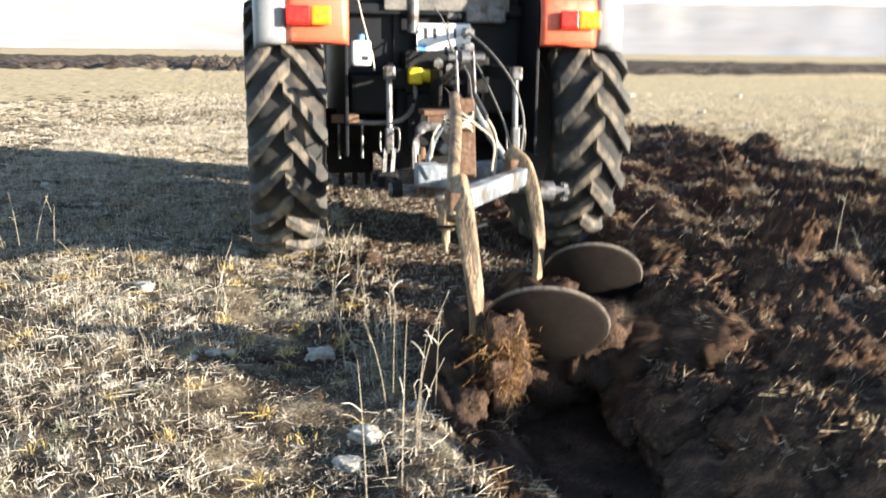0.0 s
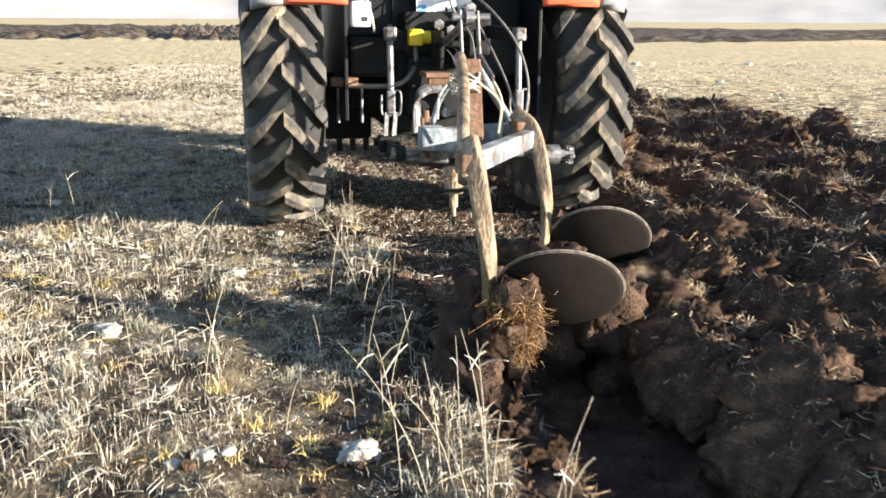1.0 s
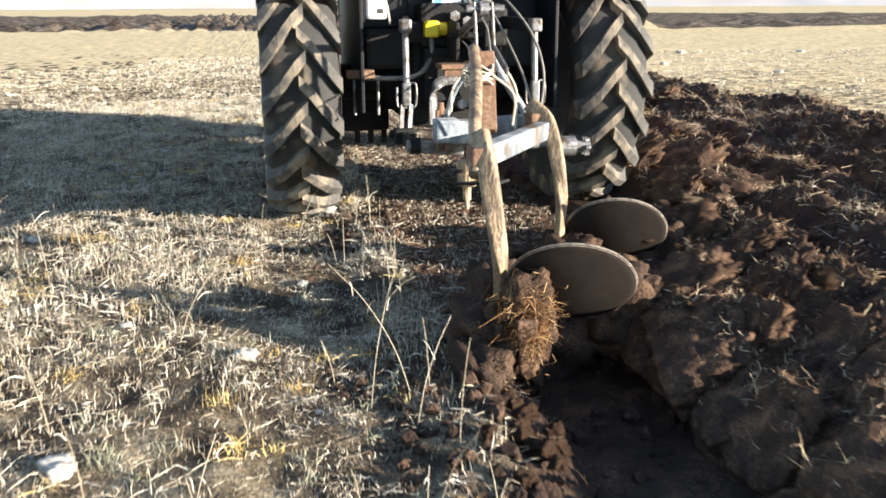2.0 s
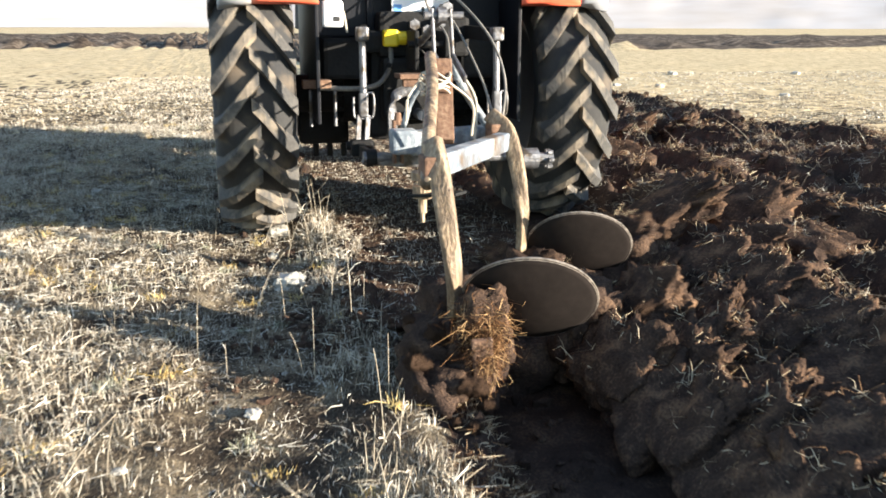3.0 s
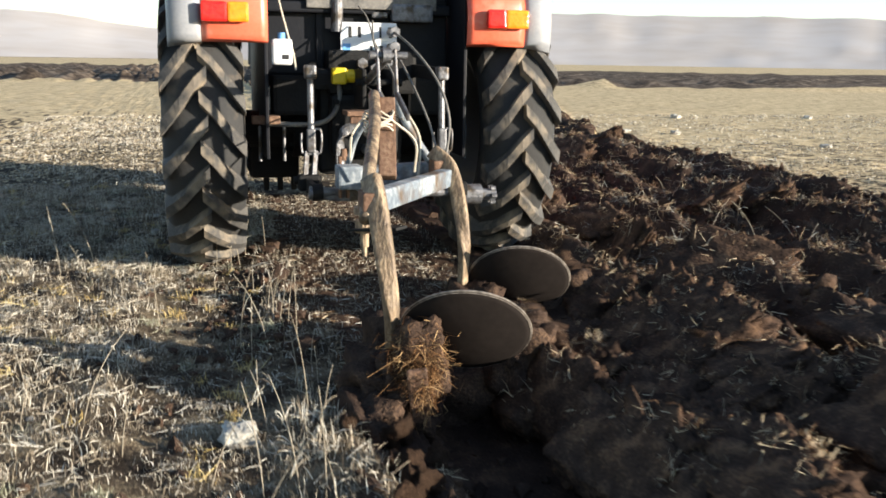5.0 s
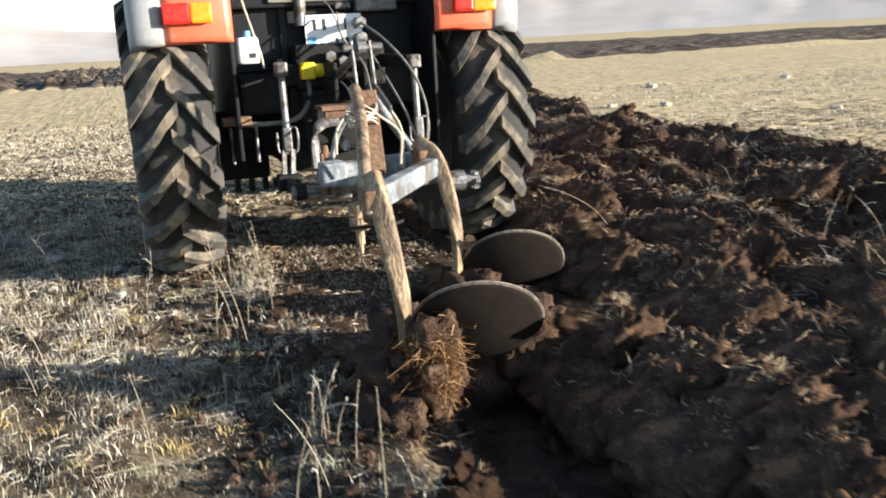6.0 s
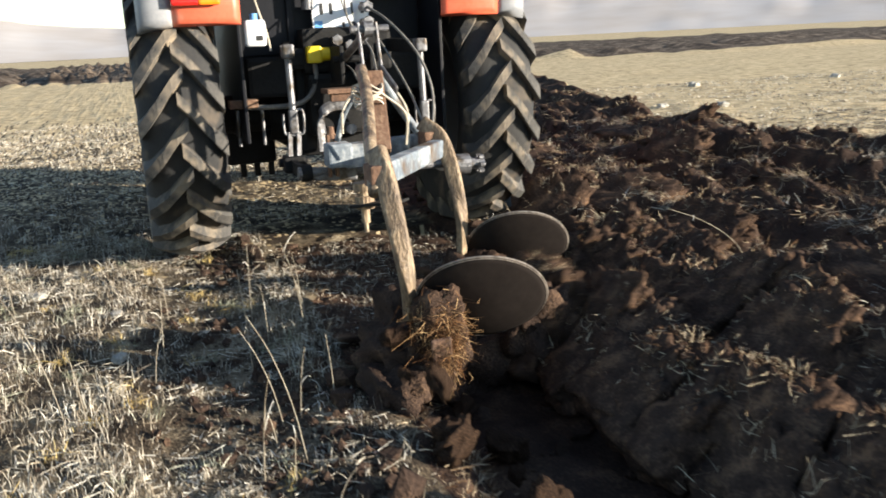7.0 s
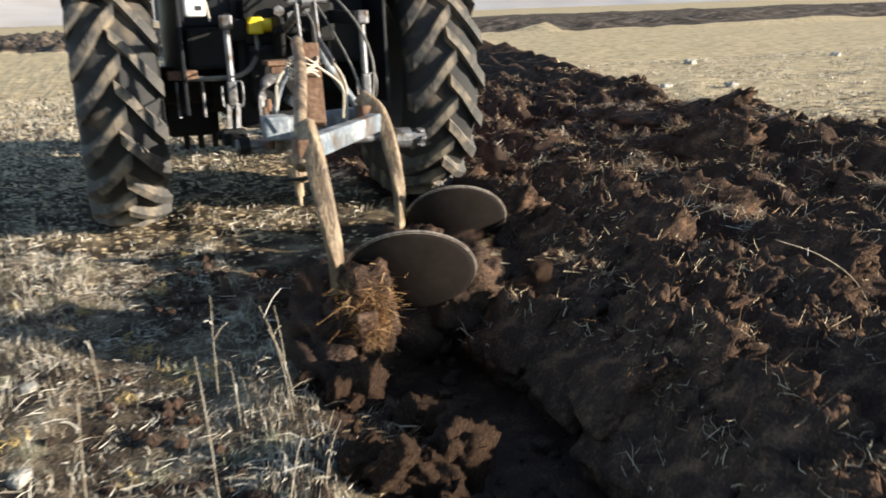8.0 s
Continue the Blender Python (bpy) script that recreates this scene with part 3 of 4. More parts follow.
        for dx in (-0.022, 0.022):
            slab(bm, (s * 0.347 + dx, -0.86, 0.69), (s * 0.36 + dx, -0.87, 0.54), 0.010, 0.03, 0.003)
        lift = part("lift_rod", bm, STEEL, t, "dull steel lift rod with turnbuckle")
        bm = bmesh.new()
        a = s * 0.347
        sweep(bm, [(a - 0.05, -0.86, 0.78), (a - 0.05, -0.86, 0.70), (a - 0.035, -0.86, 0.675), (a + 0.035, -0.86, 0.675), (a + 0.05, -0.86, 0.70), (a + 0.05, -0.86, 0.79), (a + 0.02, -0.86, 0.80)], [0.006], seg=6, steps=4)
        part("turn_handle", bm, STEEL, lift)
        bm = bmesh.new()
        slab(bm, (s * 0.26, -0.20, 0.50), (s * 0.37, -0.95, 0.52), 0.035, 0.075)
        slab(bm, (s * 0.37, -0.93, 0.52), (s * 0.36, -1.18, 0.52), 0.03, 0.06)
        rod(bm, (s * 0.335, -1.17, 0.52), (s * 0.385, -1.17, 0.52), 0.042, 16)
        box(bm, (s * 0.31, -0.92, 0.49), (s * 0.42, -0.83, 0.57), 0.012)
        rod(bm, (s * 0.30, -0.87, 0.54), (s * 0.44, -0.87, 0.54), 0.022, 10)
        part("lower_link", bm, BLACK, t, "black lower hitch link")
    # hoses and cables
    for pts, r, mt in (
        ([(0.14, -0.46, 1.32), (0.20, -0.75, 1.22), (0.29, -0.95, 1.05), (0.33, -1.05, 0.86), (0.27, -1.20, 0.66)], 0.010, HOSE),
        ([(0.16, -0.46, 1.22), (0.19, -0.70, 1.08), (0.24, -0.95, 0.86), (0.25, -1.15, 0.68)], 0.009, HOSE),
        ([(0.05, -0.45, 1.36), (0.03, -0.62, 1.22), (0.09, -0.80, 1.08), (0.06, -1.05, 0.94), (0.10, -1.30, 0.80)], 0.008, HOSE),
        ([(-0.06, -0.50, 1.06), (0.0, -0.72, 0.98), (-0.02, -0.98, 0.92), (0.02, -1.35, 0.88)], 0.007, HOSE),
        ([(-0.04, -0.50, 1.10), (0.03, -0.66, 1.02), (0.08, -0.76, 0.90)], 0.006, HOSE),
        ([(-0.02, -0.40, 1.44), (0.02, -0.46, 1.37), (0.05, -0.50, 1.25), (0.10, -0.50, 1.17)], 0.006, HOSE),
    ):
        part("hose", sweep(bmesh.new(), pts, [r * 0.72], seg=7), mt, t, smooth=True)


build_tractor(tractor)

# the white canister on a cord
canister = thing("canister", "white plastic canister with blue cap hanging on a cord", "canister")
bm = box(bmesh.new(), (-0.055, -0.035, -0.075), (0.055, 0.035, 0.06), 0.018)
part("body", bm, WHITE, canister, smooth=True)
part("cap", rod(bmesh.new(), (0.0, 0, 0.06), (0.0, 0, 0.092), 0.020, 14), BLUE, canister, "light blue screw cap")
part("print_bar", box(bmesh.new(), (0.0, -0.0375, -0.045), (0.035, -0.034, -0.02), 0), INK, canister)
part("cord", sweep(bmesh.new(), [(-0.03, 0.02, 0.36), (0.0, 0.01, 0.22), (0.035, 0.0, 0.08), (0.06, -0.02, -0.02), (0.07, -0.03, -0.10)], [0.006], seg=6), CORD, canister)

# ---- the plough ----
plough = thing("disc_plough", "two-disc mounted plough with worn pale blue frame and rusty beams", "plough")


def disc_mesh(r, depth, seg=56):
    bm = bmesh.new()
    prof = [(-depth * (1 - (k / 10) ** 2), max(r * k / 10, 0.002)) for k in range(11)]
    back = [(x - 0.008, q) for x, q in prof[::-1]]
    return lathe(bm, prof + back, seg)


def build_plough(t):
    # main tube, head stock, cross shaft
    bm = bmesh.new()
    slab(bm, (0.24, -1.42, 0.62), (-0.31, -2.36, 0.66), 0.065, 0.08, 0.010)
    part("main_tube", bm, FRAME, t, "pale blue worn box tube")
    bm = bmesh.new()
    box(bm, (-0.285, -1.36, 0.555), (-0.17, -1.24, 0.665), 0.012)
    slab(bm, (-0.20, -1.30, 0.60), (0.24, -1.34, 0.63), 0.08, 0.11, 0.01)
    part("head_frame", bm, FRAME, t, "pale blue head frame")
    bm = bmesh.new()
    rod(bm, (-0.40, -1.19, 0.52), (0.46, -1.14, 0.50), 0.022, 12)
    slab(bm, (-0.40, -1.17, 0.52), (-0.12, -1.19, 0.50), 0.05, 0.06)
    part("cross_shaft", bm, STEEL, t, "steel hitch cross shaft")
    bm = bmesh.new()
    for dx in (-0.018, 0.018):
        box(bm, (-0.24 + dx - 0.007, -1.25, 0.50), (-0.24 + dx + 0.007, -1.21, 0.70), 0.003)
    rod(bm, (-0.24, -1.23, 0.68), (-0.24, -1.23, 0.735), 0.022, 12, 0.014)
    part("hitch_pin", bm, RUST, t, "rusty hitch pin")
    bm = bmesh.new()
    rod(bm, (0.38, -1.15, 0.49), (0.47, -1.15, 0.49), 0.052, 18)
    rod(bm, (0.47, -1.15, 0.49), (0.55, -1.15, 0.485), 0.030, 10)
    for k in range(6):
        a = 2 * math.pi * k / 6
        rod(bm, (0.52, -1.15 + 0.04 * math.cos(a), 0.485 + 0.04 * math.sin(a)), (0.545, -1.15 + 0.04 * math.cos(a), 0.485 + 0.04 * math.sin(a)), 0.012, 6)
    part("hub", bm, STEEL, t, "bolted steel hub on the cross shaft")
    # mast and braces
    bm = bmesh.new()
    slab(bm, (-0.10, -1.55, 0.98), (-0.135, -1.75, 0.66), 0.075, 0.05, 0.006)
    part("mast_plate", bm, RUST, t, "rusty brown mast plate")
    bm = bmesh.new()
    sweep(bm, [(-0.155, -1.55, 1.00), (-0.20, -1.80, 0.90), (-0.30, -2.20, 0.73), (-0.355, -2.44, 0.61)], [0.025], seg=14)
    part("mast_brace", bm, BEAM, t, "scoured brown tube brace", True)
    for x0, x1 in ((-0.085, -0.13), (-0.0, -0.05)):
        bm = bmesh.new()
        slab(bm, (x0, -1.26, 1.20), (x0 + 0.004, -1.30, 0.98), 0.011, 0.026, 0.003)
        slab(bm, (x0 + 0.004, -1.30, 0.99), (x1 + 0.05, -1.55, 0.90), 0.014, 0.035, 0.004)
        part("top_strap", bm, STEEL, t)
    bm = bmesh.new()
    rod(bm, (-0.12, -1.26, 1.17), (0.06, -1.26, 1.17), 0.018, 10)
    rod(bm, (-0.03, -0.72, 1.04), (-0.03, -1.26, 1.17), 0.020, 12)
    rod(bm, (-0.06, -1.26, 1.17), (-0.02, -1.26, 1.17), 0.036, 14)
    part("top_link", bm, STEEL, t, "steel top link with pin")
    bm = bmesh.new()
    sweep(bm, [(0.0, -1.30, 0.98), (0.05, -1.32, 0.85), (0.16, -1.36, 0.67)], [0.020], seg=10)
    part("side_brace", bm, FRAME, t, "", True)
    bm = bmesh.new()
    sweep(bm, [(-0.12, -1.50, 0.95), (-0.20, -1.40, 0.82), (-0.235, -1.34, 0.68)], [0.014], seg=8)
    part("side_brace", bm, FRAME, t, "", True)
    # wraps of wire round the mast
    for k in range(7):
        bm = bmesh.new()
        a = 0.12 * k
        c = Vector((-0.15 + 0.01 * random.uniform(-1, 1), -1.62, 0.93 - 0.012 * k))
        sweep(bm, [c + Vector((0.062 * math.cos(a + q), 0.075 * math.sin(a + q), 0.02 * math.sin(2 * q + k))) for q in (0, 1.05, 2.1, 3.14, 4.19, 5.24, 6.28)], [0.0045], seg=5, steps=3)
        part("cord_turn", bm, CORD, t, "turn of pale cord round the mast", True)
    for pts in ([(-0.20, -1.63, 0.92), (-0.27, -1.66, 0.84), (-0.28, -1.66, 0.74)], [(-0.10, -1.65, 0.90), (0.02, -1.60, 0.80), (0.03, -1.55, 0.66)], [(0.02, -1.30, 0.95), (0.10, -1.35, 0.80), (0.08, -1.42, 0.62)]):
        part("loose_wire", sweep(bmesh.new(), pts, [0.006], seg=6), CORD, t)
    # beams, discs, scrapers
    for pts, name in (([(-0.325, -2.37, 0.745), (-0.315, -2.43, 0.66), (-0.30, -2.50, 0.48), (-0.285, -2.53, 0.32), (-0.275, -2.50, 0.17)], "rear"),
                      ([(0.150, -1.42, 0.735), (0.205, -1.50, 0.67), (0.232, -1.58, 0.52), (0.242, -1.64, 0.34), (0.245, -1.62, 0.14)], "front")):
        bm = sweep(bmesh.new(), pts, [0.024, 0.024, 0.022, 0.019, 0.017], [0.036, 0.036, 0.034, 0.028, 0.026], seg=16, steps=8, square=True)
        part("beam", bm, BEAM, t, "curved plough beam, worn and rusty", True)
    for lo, hi in (((-0.365, -2.44, 0.62), (-0.285, -2.33, 0.70)), ((0.135, -1.50, 0.62), (0.235, -1.39, 0.70))):
        part("beam_clamp", box(bmesh.new(), lo, hi, 0.008), RUST, t, "rusty clamp at the head of the beam")
    for c, r in (((-0.005, -2.50, 0.205), 0.236), ((0.505, -1.66, 0.165), 0.236)):
        n = Vector((0.24, 0.75, 0.61)).normalized()
        q = n.to_track_quat("X", "Z").to_matrix().to_4x4()
        d = part("disc", disc_mesh(r, 0.040), DISC, t, "earth-smeared concave plough disc", True)
        d.matrix_local = Matrix.Translation(c) @ q
        bm = bmesh.new()
        lathe(bm, [(-0.0105, r - 0.004), (-0.004, r + 0.003), (0.001, r + 0.001), (-0.003, r - 0.005), (-0.0105, r - 0.004)], 56)
        part("cutting_edge", bm, EDGE, d, "bright worn rim")
    bm = bmesh.new()
    rod(bm, (-0.262, -1.9, 0.40), (-0.262, -1.9, 0.56), 0.018, 12)
    rod(bm, (-0.262, -1.9, 0.46), (-0.262, -1.9, 0.51), 0.040, 16)
    rod(bm, (-0.262, -1.9, 0.535), (-0.262, -1.9, 0.565), 0.045, 16)
    rod(bm, (-0.262, -1.9, 0.40), (-0.262, -1.9, 0.36), 0.010, 8)
    slab(bm, (-0.262, -1.9, 0.505), (-0.16, -1.85, 0.52), 0.025, 0.025)
    part("depth_screw", bm, BEAM, t, "rusty brown adjusting screw")
    bm = bmesh.new()
    slab(bm, (-0.14, -2.05, 0.50), (-0.30, -1.88, 0.47), 0.08, 0.012, 0.003)
    part("lower_plate", bm, BLACK, t)
    bm = bmesh.new()
    box(bm, (-0.034, -0.008, -0.12), (0.034, 0.008, 0.11), 0.006)
    sc = part("share", bm, SHARE, t, "rust-brown scraper blade, caked with soil")
    sc.matrix_local = pose(-0.225, -2.70, 0.055, 20, -6, -10)


build_plough(plough)


def strands(n, centre, spread, length, width, down=0.4, up=0.0):
    """Thin bent triangles in a tangle: their vertices and faces."""
    c = np.array(centre) + np.random.normal(size=(n, 3)) * np.array(spread)
    way = np.random.normal(size=(n, 3))
    way[:, 2] = way[:, 2] * 0.6 - down + up
    way /= np.linalg.norm(way, axis=1)[:, None]
    ln = length * np.random.uniform(0.4, 1.2, n)[:, None]
    side = np.cross(way, np.random.normal(size=(n, 3)))
    side /= np.linalg.norm(side, axis=1)[:, None]
    bend = np.random.normal(size=(n, 3)) * 0.25 * ln
    a, b, m, e = c - side * width / 2, c + side * width / 2, c + way * ln * 0.55 + bend, c + way * ln
    v = np.stack([a, b, m + side * width * 0.4, m - side * width * 0.4, e], 1).reshape(-1, 3)
    k = np.arange(n)[:, None] * 5
    return v, np.concatenate([k + [0, 1, 2], k + [0, 2, 3], k + [3, 2, 4]])


def lump(size, seed, cuts=5, rough=0.22, round_off=0.55):
    """A clod: a rounded block pushed in and out by noise."""
    bm = bmesh.new()
    bmesh.ops.create_cube(bm, size=2)
    bmesh.ops.subdivide_edges(bm, edges=bm.edges, cuts=cuts, use_grid_fill=True)
    for v in bm.verts:
        p = v.co.copy()
        q = p.lerp(p.normalized() * 1.25, round_off)
        k = 1 + rough * noise.noise(q * 1.3 + Vector((seed * 7.1, 0, 0))) + rough * 0.55 * noise.noise(q * 3.4 + Vector((0, seed * 3.3, 0))) + rough * 0.30 * noise.noise(q * 7 + Vector((0, 0, seed))) + rough * 0.16 * noise.noise(q * 14 + Vector((seed, 0, 0)))
        v.co = Vector((q.x * size[0], q.y * size[1], q.z * size[2])) * k
    return bm


bm = lump((0.070, 0.065, 0.115), 3, 9, 0.30)
clump = part("earth_clump", bm, SOD, plough, "clump of earth and torn roots on the scraper", True)
clump.matrix_local = pose(-0.205, -2.60, 0.16, 15, 0, 0)
v, fa = strands(1100, (-0.215, -2.65, 0.165), (0.038, 0.032, 0.046), 0.085, 0.0022, 0.5)
v2, fa2 = strands(520, (-0.205, -2.712, 0.095), (0.022, 0.010, 0.045), 0.060, 0.0020, 1.1)
v, fa = np.concatenate([v, v2]), np.concatenate([fa, fa2 + len(v)])
rt = tagged(from_arrays("root_tangle", v, fa, WAD, False), "tangle of torn brown roots", kind="stuff")
rt.parent = plough

# earth heaped against the discs, pushed along with them; leftmost lumps also replace the plough's shade
for k, (x, y, z, sx, sy, sz) in enumerate(((-0.02, -2.22, -0.12, 0.18, 0.14, 0.12), (-0.20, -2.46, 0.02, 0.11, 0.15, 0.13), (0.26, -2.30, 0.03, 0.12, 0.15, 0.15), (-0.30, -2.44, 0.00, 0.12, 0.17, 0.10), (-0.38, -2.62, -0.05, 0.08, 0.14, 0.08), (-0.22, -2.28, 0.06, 0.10, 0.12, 0.14),
                                           (0.50, -1.52, -0.10, 0.20, 0.14, 0.15), (0.32, -1.60, 0.00, 0.11, 0.14, 0.14), (0.78, -1.48, 0.02, 0.13, 0.15, 0.15))):
    heap = part("earth_bank", lump((sx, sy, sz), 20 + k, 9, 0.38), SOIL, plough, "loose dark earth banked against the disc, partly in place of shade", True)
    heap.location = (x, y, z)


# ---- how far the tractor has gone ----
FINE = [i * 0.25 for i in range(33)]
DT, DS = [r[0] for r in DRIVEN], [r[1] for r in DRIVEN]


def gone(t):
    """Metres driven at t seconds."""
    k = min(max(int(t / 0.5), 0), len(DT) - 2)
    p = [DS[max(k - 1, 0)], DS[k], DS[k + 1], DS[min(k + 2, len(DS) - 1)]]
    if k == 0:
        p[0] = 2 * p[1] - p[2]
    if k == len(DS) - 2:
        p[3] = 2 * p[2] - p[1]
    u = (t - DT[k]) / 0.5
    return 0.5 * (2 * p[1] + (p[2] - p[0]) * u + (2 * p[0] - 5 * p[1] + 4 * p[2] - p[3]) * u * u + (3 * p[1] - p[0] - 3 * p[2] + p[3]) * u ** 3)


def when(s):
    """Seconds at which s metres are driven; before and after the clip by the first and last pace."""
    if s <= 0:
        return s / 1.18
    if s >= DS[-1]:
        return 8 + (s - DS[-1]) / 1.1
    return float(np.interp(s, [gone(i * 0.05) for i in range(161)], [i * 0.05 for i in range(161)]))


# ---- the sods that the discs turn ----
SOD_L = 0.21


def sod_mesh(kind, w):
    """A slice of turf: smooth where the disc has cut it, crumbling along the edge that ends on top."""
    bm = bmesh.new()
    bmesh.ops.create_cube(bm, size=2)
    bmesh.ops.subdivide_edges(bm, edges=bm.edges, cuts=13, use_grid_fill=True)
    for v in bm.verts:
        q = v.co.lerp(v.co.normalized() * 1.25, 0.30)
        p = Vector((q.x * w / 2, q.y * SOD_L * 0.74, q.z * 0.080))
        o = Vector((kind * 7.1, 0, 0))
        torn = min(max(0.25 - q.x, 0.0), 1.0) * (0.6 if q.z > 0.5 else 1.0)
        k = 0.26 * noise.noise(q * 1.2 + o) + (0.06 + 0.26 * torn) * noise.noise(q * 3.3 + o) + (0.015 + 0.17 * torn) * noise.noise(q * 8 + o) + (0.010 + 0.08 * torn) * noise.noise(q * 17 + o)
        if q.z < 0:
            k += 0.16 * max(noise.noise(q * 2.6 - o), 0) + 0.07 * noise.noise(q * 6 - o) + 0.04 * noise.noise(q * 13 - o)
        v.co = p * (1 + k)
    return part("sod", bm, SOD, None, "", True).data


def sod_grass(kind, w):
    """The stubble on top of a sod and the torn roots along its crumbling edge."""
    n = 130
    x, y = np.random.uniform(-w / 2, w / 2, n), np.random.uniform(-SOD_L * 0.55, SOD_L * 0.55, n)
    top = blades_at(x, y, np.full(n, 0.076), 0.018, 0.058, 0.0028)
    out_v, out_f, count = [], [], 0
    r = random.Random(kind * 31)
    for k in range(18):
        at = (-w * r.uniform(0.36, 0.54), r.uniform(-0.62, 0.62) * SOD_L, r.uniform(-0.085, 0.03)) if k < 13 else (w * r.uniform(-0.4, 0.3), r.uniform(-0.6, 0.6) * SOD_L, -0.092)
        v, fa = strands(r.randrange(8, 34) if k < 13 else r.randrange(4, 14), at, (0.018, 0.022, 0.018), r.choice((0.03, 0.045, 0.075)), 0.0024, 0.0)
        out_v.append(v)
        out_f.append(fa + count)
        count += len(v)
    return top, (np.concatenate(out_v), np.concatenate(out_f))


def blades_at(x, y, z, lo, hi, width, lean=0.55, lying=0.17):
    """Dry blades on given spots: upright stubble and fallen straw."""
    n = len(x)
    ln = np.random.uniform(lo, hi, n)
    az = np.random.uniform(0, 2 * np.pi, n)
    tilt = np.abs(np.random.normal(0, lean * 0.6, n))
    flat = np.random.uniform(size=n) < lying
    tilt = np.where(flat, np.random.uniform(1.25, 1.52, n), np.minimum(tilt, 1.3))
    ln = np.where(flat, ln * 1.35, ln)
    way = np.stack([np.sin(tilt) * np.cos(az), np.sin(tilt) * np.sin(az), np.cos(tilt)], 1)
    sa = np.random.uniform(0, 2 * np.pi, n)
    side = np.cross(way, np.stack([np.cos(sa), np.sin(sa), 0.3 * np.ones(n)], 1))
    side /= np.linalg.norm(side, axis=1)[:, None] + 1e-6
    wd = width * np.random.uniform(0.6, 1.4, n)[:, None]
    c = np.stack([x, y, z + np.where(flat, 0.015, -0.01)], 1)
    bend = np.stack([np.cos(az + 1), np.sin(az + 1), -0.4 * np.ones(n)], 1) * (ln * np.random.uniform(0.0, 0.35, n))[:, None]
    m, e = c + way * ln[:, None] * 0.55, c + way * ln[:, None] + bend
    v = np.stack([c - side * wd / 2, c + side * wd / 2, m + side * wd * 0.45, m - side * wd * 0.45, e], 1).reshape(-1, 3)
    k = np.arange(n)[:, None] * 5
    return v, np.concatenate([k + [0, 1, 2], k + [0, 2, 3], k + [3, 2, 4]])


moving = []
# left and right edge, where the disc takes hold, then where the slice comes to rest: x, height, lean
LANES = ((-0.42, -0.15, -1.88, 0.43, -0.080, 142), (-0.17, 0.10, -1.94, 0.62, -0.035, 146), (0.08, 0.36, -1.06, 0.93, -0.035, 146), (0.34, 0.62, -1.12, 1.13, 0.015, 150))
sod_kit = {}
for lane, (x0, x1, dy, rx, rz, lean) in enumerate(LANES):
    w = x1 - x0 + 0.03
    for k in range(4):
        top, rim = sod_grass(k, w)
        g, h = from_arrays("stubble", *top, STRAW, False), from_arrays("root_fringe", *rim, ROOT, False)
        sod_kit[lane, k] = (sod_mesh(k + lane * 4, w), g.data, h.data)
for ob in [o for o in scene.collection.objects if o.name.split(".")[0] in ("sod", "stubble", "root_fringe") and o.parent is None]:
    bpy.data.objects.remove(ob)


def sod(mesh_pair, m, label, group):
    s = tagged(new("sod", mesh_pair[0]), label, "sod", group)
    for name, me in (("stubble", mesh_pair[1]), ("root_fringe", mesh_pair[2])):
        tagged(new(name, me), kind="stuff").parent = s
    s.matrix_world = m
    return s


rng = random.Random(5)
for lane, (x0, x1, dy, rx, rz, lean) in enumerate(LANES):
    y = -5.2
    while y < CUT_END - SOD_L:
        kit = sod_kit[lane, rng.randrange(4)]
        xc, zc = (x0 + x1) / 2 + DRIFT * y, -0.125
        th = when(y - dy)
        roll, yaw, pit = lean + rng.gauss(0, 9), rng.gauss(0, 11), rng.gauss(0, 7)
        dx, dz, dyy = rx - (x0 + x1) / 2 + rng.gauss(0, 0.045), rz + 0.125 + rng.gauss(0, 0.05), rng.uniform(-0.03, 0.12)
        rest = pose(xc + dx, y + dyy, zc + dz, pit, roll, yaw)
        if th < -0.6:
            sod(kit, rest, "overturned dark sod with torn roots beside the furrow", "overturned sods")
        else:
            s = sod(kit, pose(xc, y, zc), "slice of stubble turf turned over by the plough disc", "turned sods")
            moving.append((s, [(-0.06, pose(xc, y, zc)), (0.12, pose(xc + dx * 0.28, y + dyy * 0.3, zc + 0.05, pit * 0.3, roll * 0.24, yaw * 0.2)),
                               (0.26, pose(xc + dx * 0.70, y + dyy * 0.7, zc + dz * 0.6 + 0.08, pit * 0.8, roll * 0.66, yaw * 0.6)),
                               (0.40, pose(xc + dx * 0.97, y + dyy, zc + dz + 0.04, pit, roll * 0.94, yaw * 0.95)), (0.54, rest)], th))
        y += SOD_L * rng.uniform(0.92, 1.06)

# sods of the rounds before
for row in range(8):
    y = -4.2 + rng.uniform(0, 0.3)
    while y < 11:
        x = 1.38 + row * 0.44 + rng.uniform(-0.12, 0.12)
        if x < 4.3 and rng.random() < 0.30:
            zz = float(relief(np.array([x]), np.array([y]))[0][0])
            m = pose(x, y, zz - rng.uniform(0.02, 0.07), rng.gauss(0, 9), 150 + rng.gauss(0, 14), rng.gauss(0, 16)) @ Matrix.Diagonal((rng.uniform(0.8, 1.4), rng.uniform(1.0, 2.0), rng.uniform(0.7, 1.0), 1))
            sod(sod_kit[rng.randrange(4), rng.randrange(4)], m, "overturned dark sod with torn roots on ploughed land", "overturned sods")
        y += rng.uniform(0.3, 0.6)

# torn roots hanging from the cut wall of the furrow
n = 26000
py = np.random.uniform(-4.5, CUT_END, n)
px = -0.37 + 0.22 * np.random.uniform(size=n) ** 0.8 + DRIFT * py
ok = vnoise(px * 6, py * 5, 71) + np.random.uniform(-0.2, 0.2, n) > 0.48
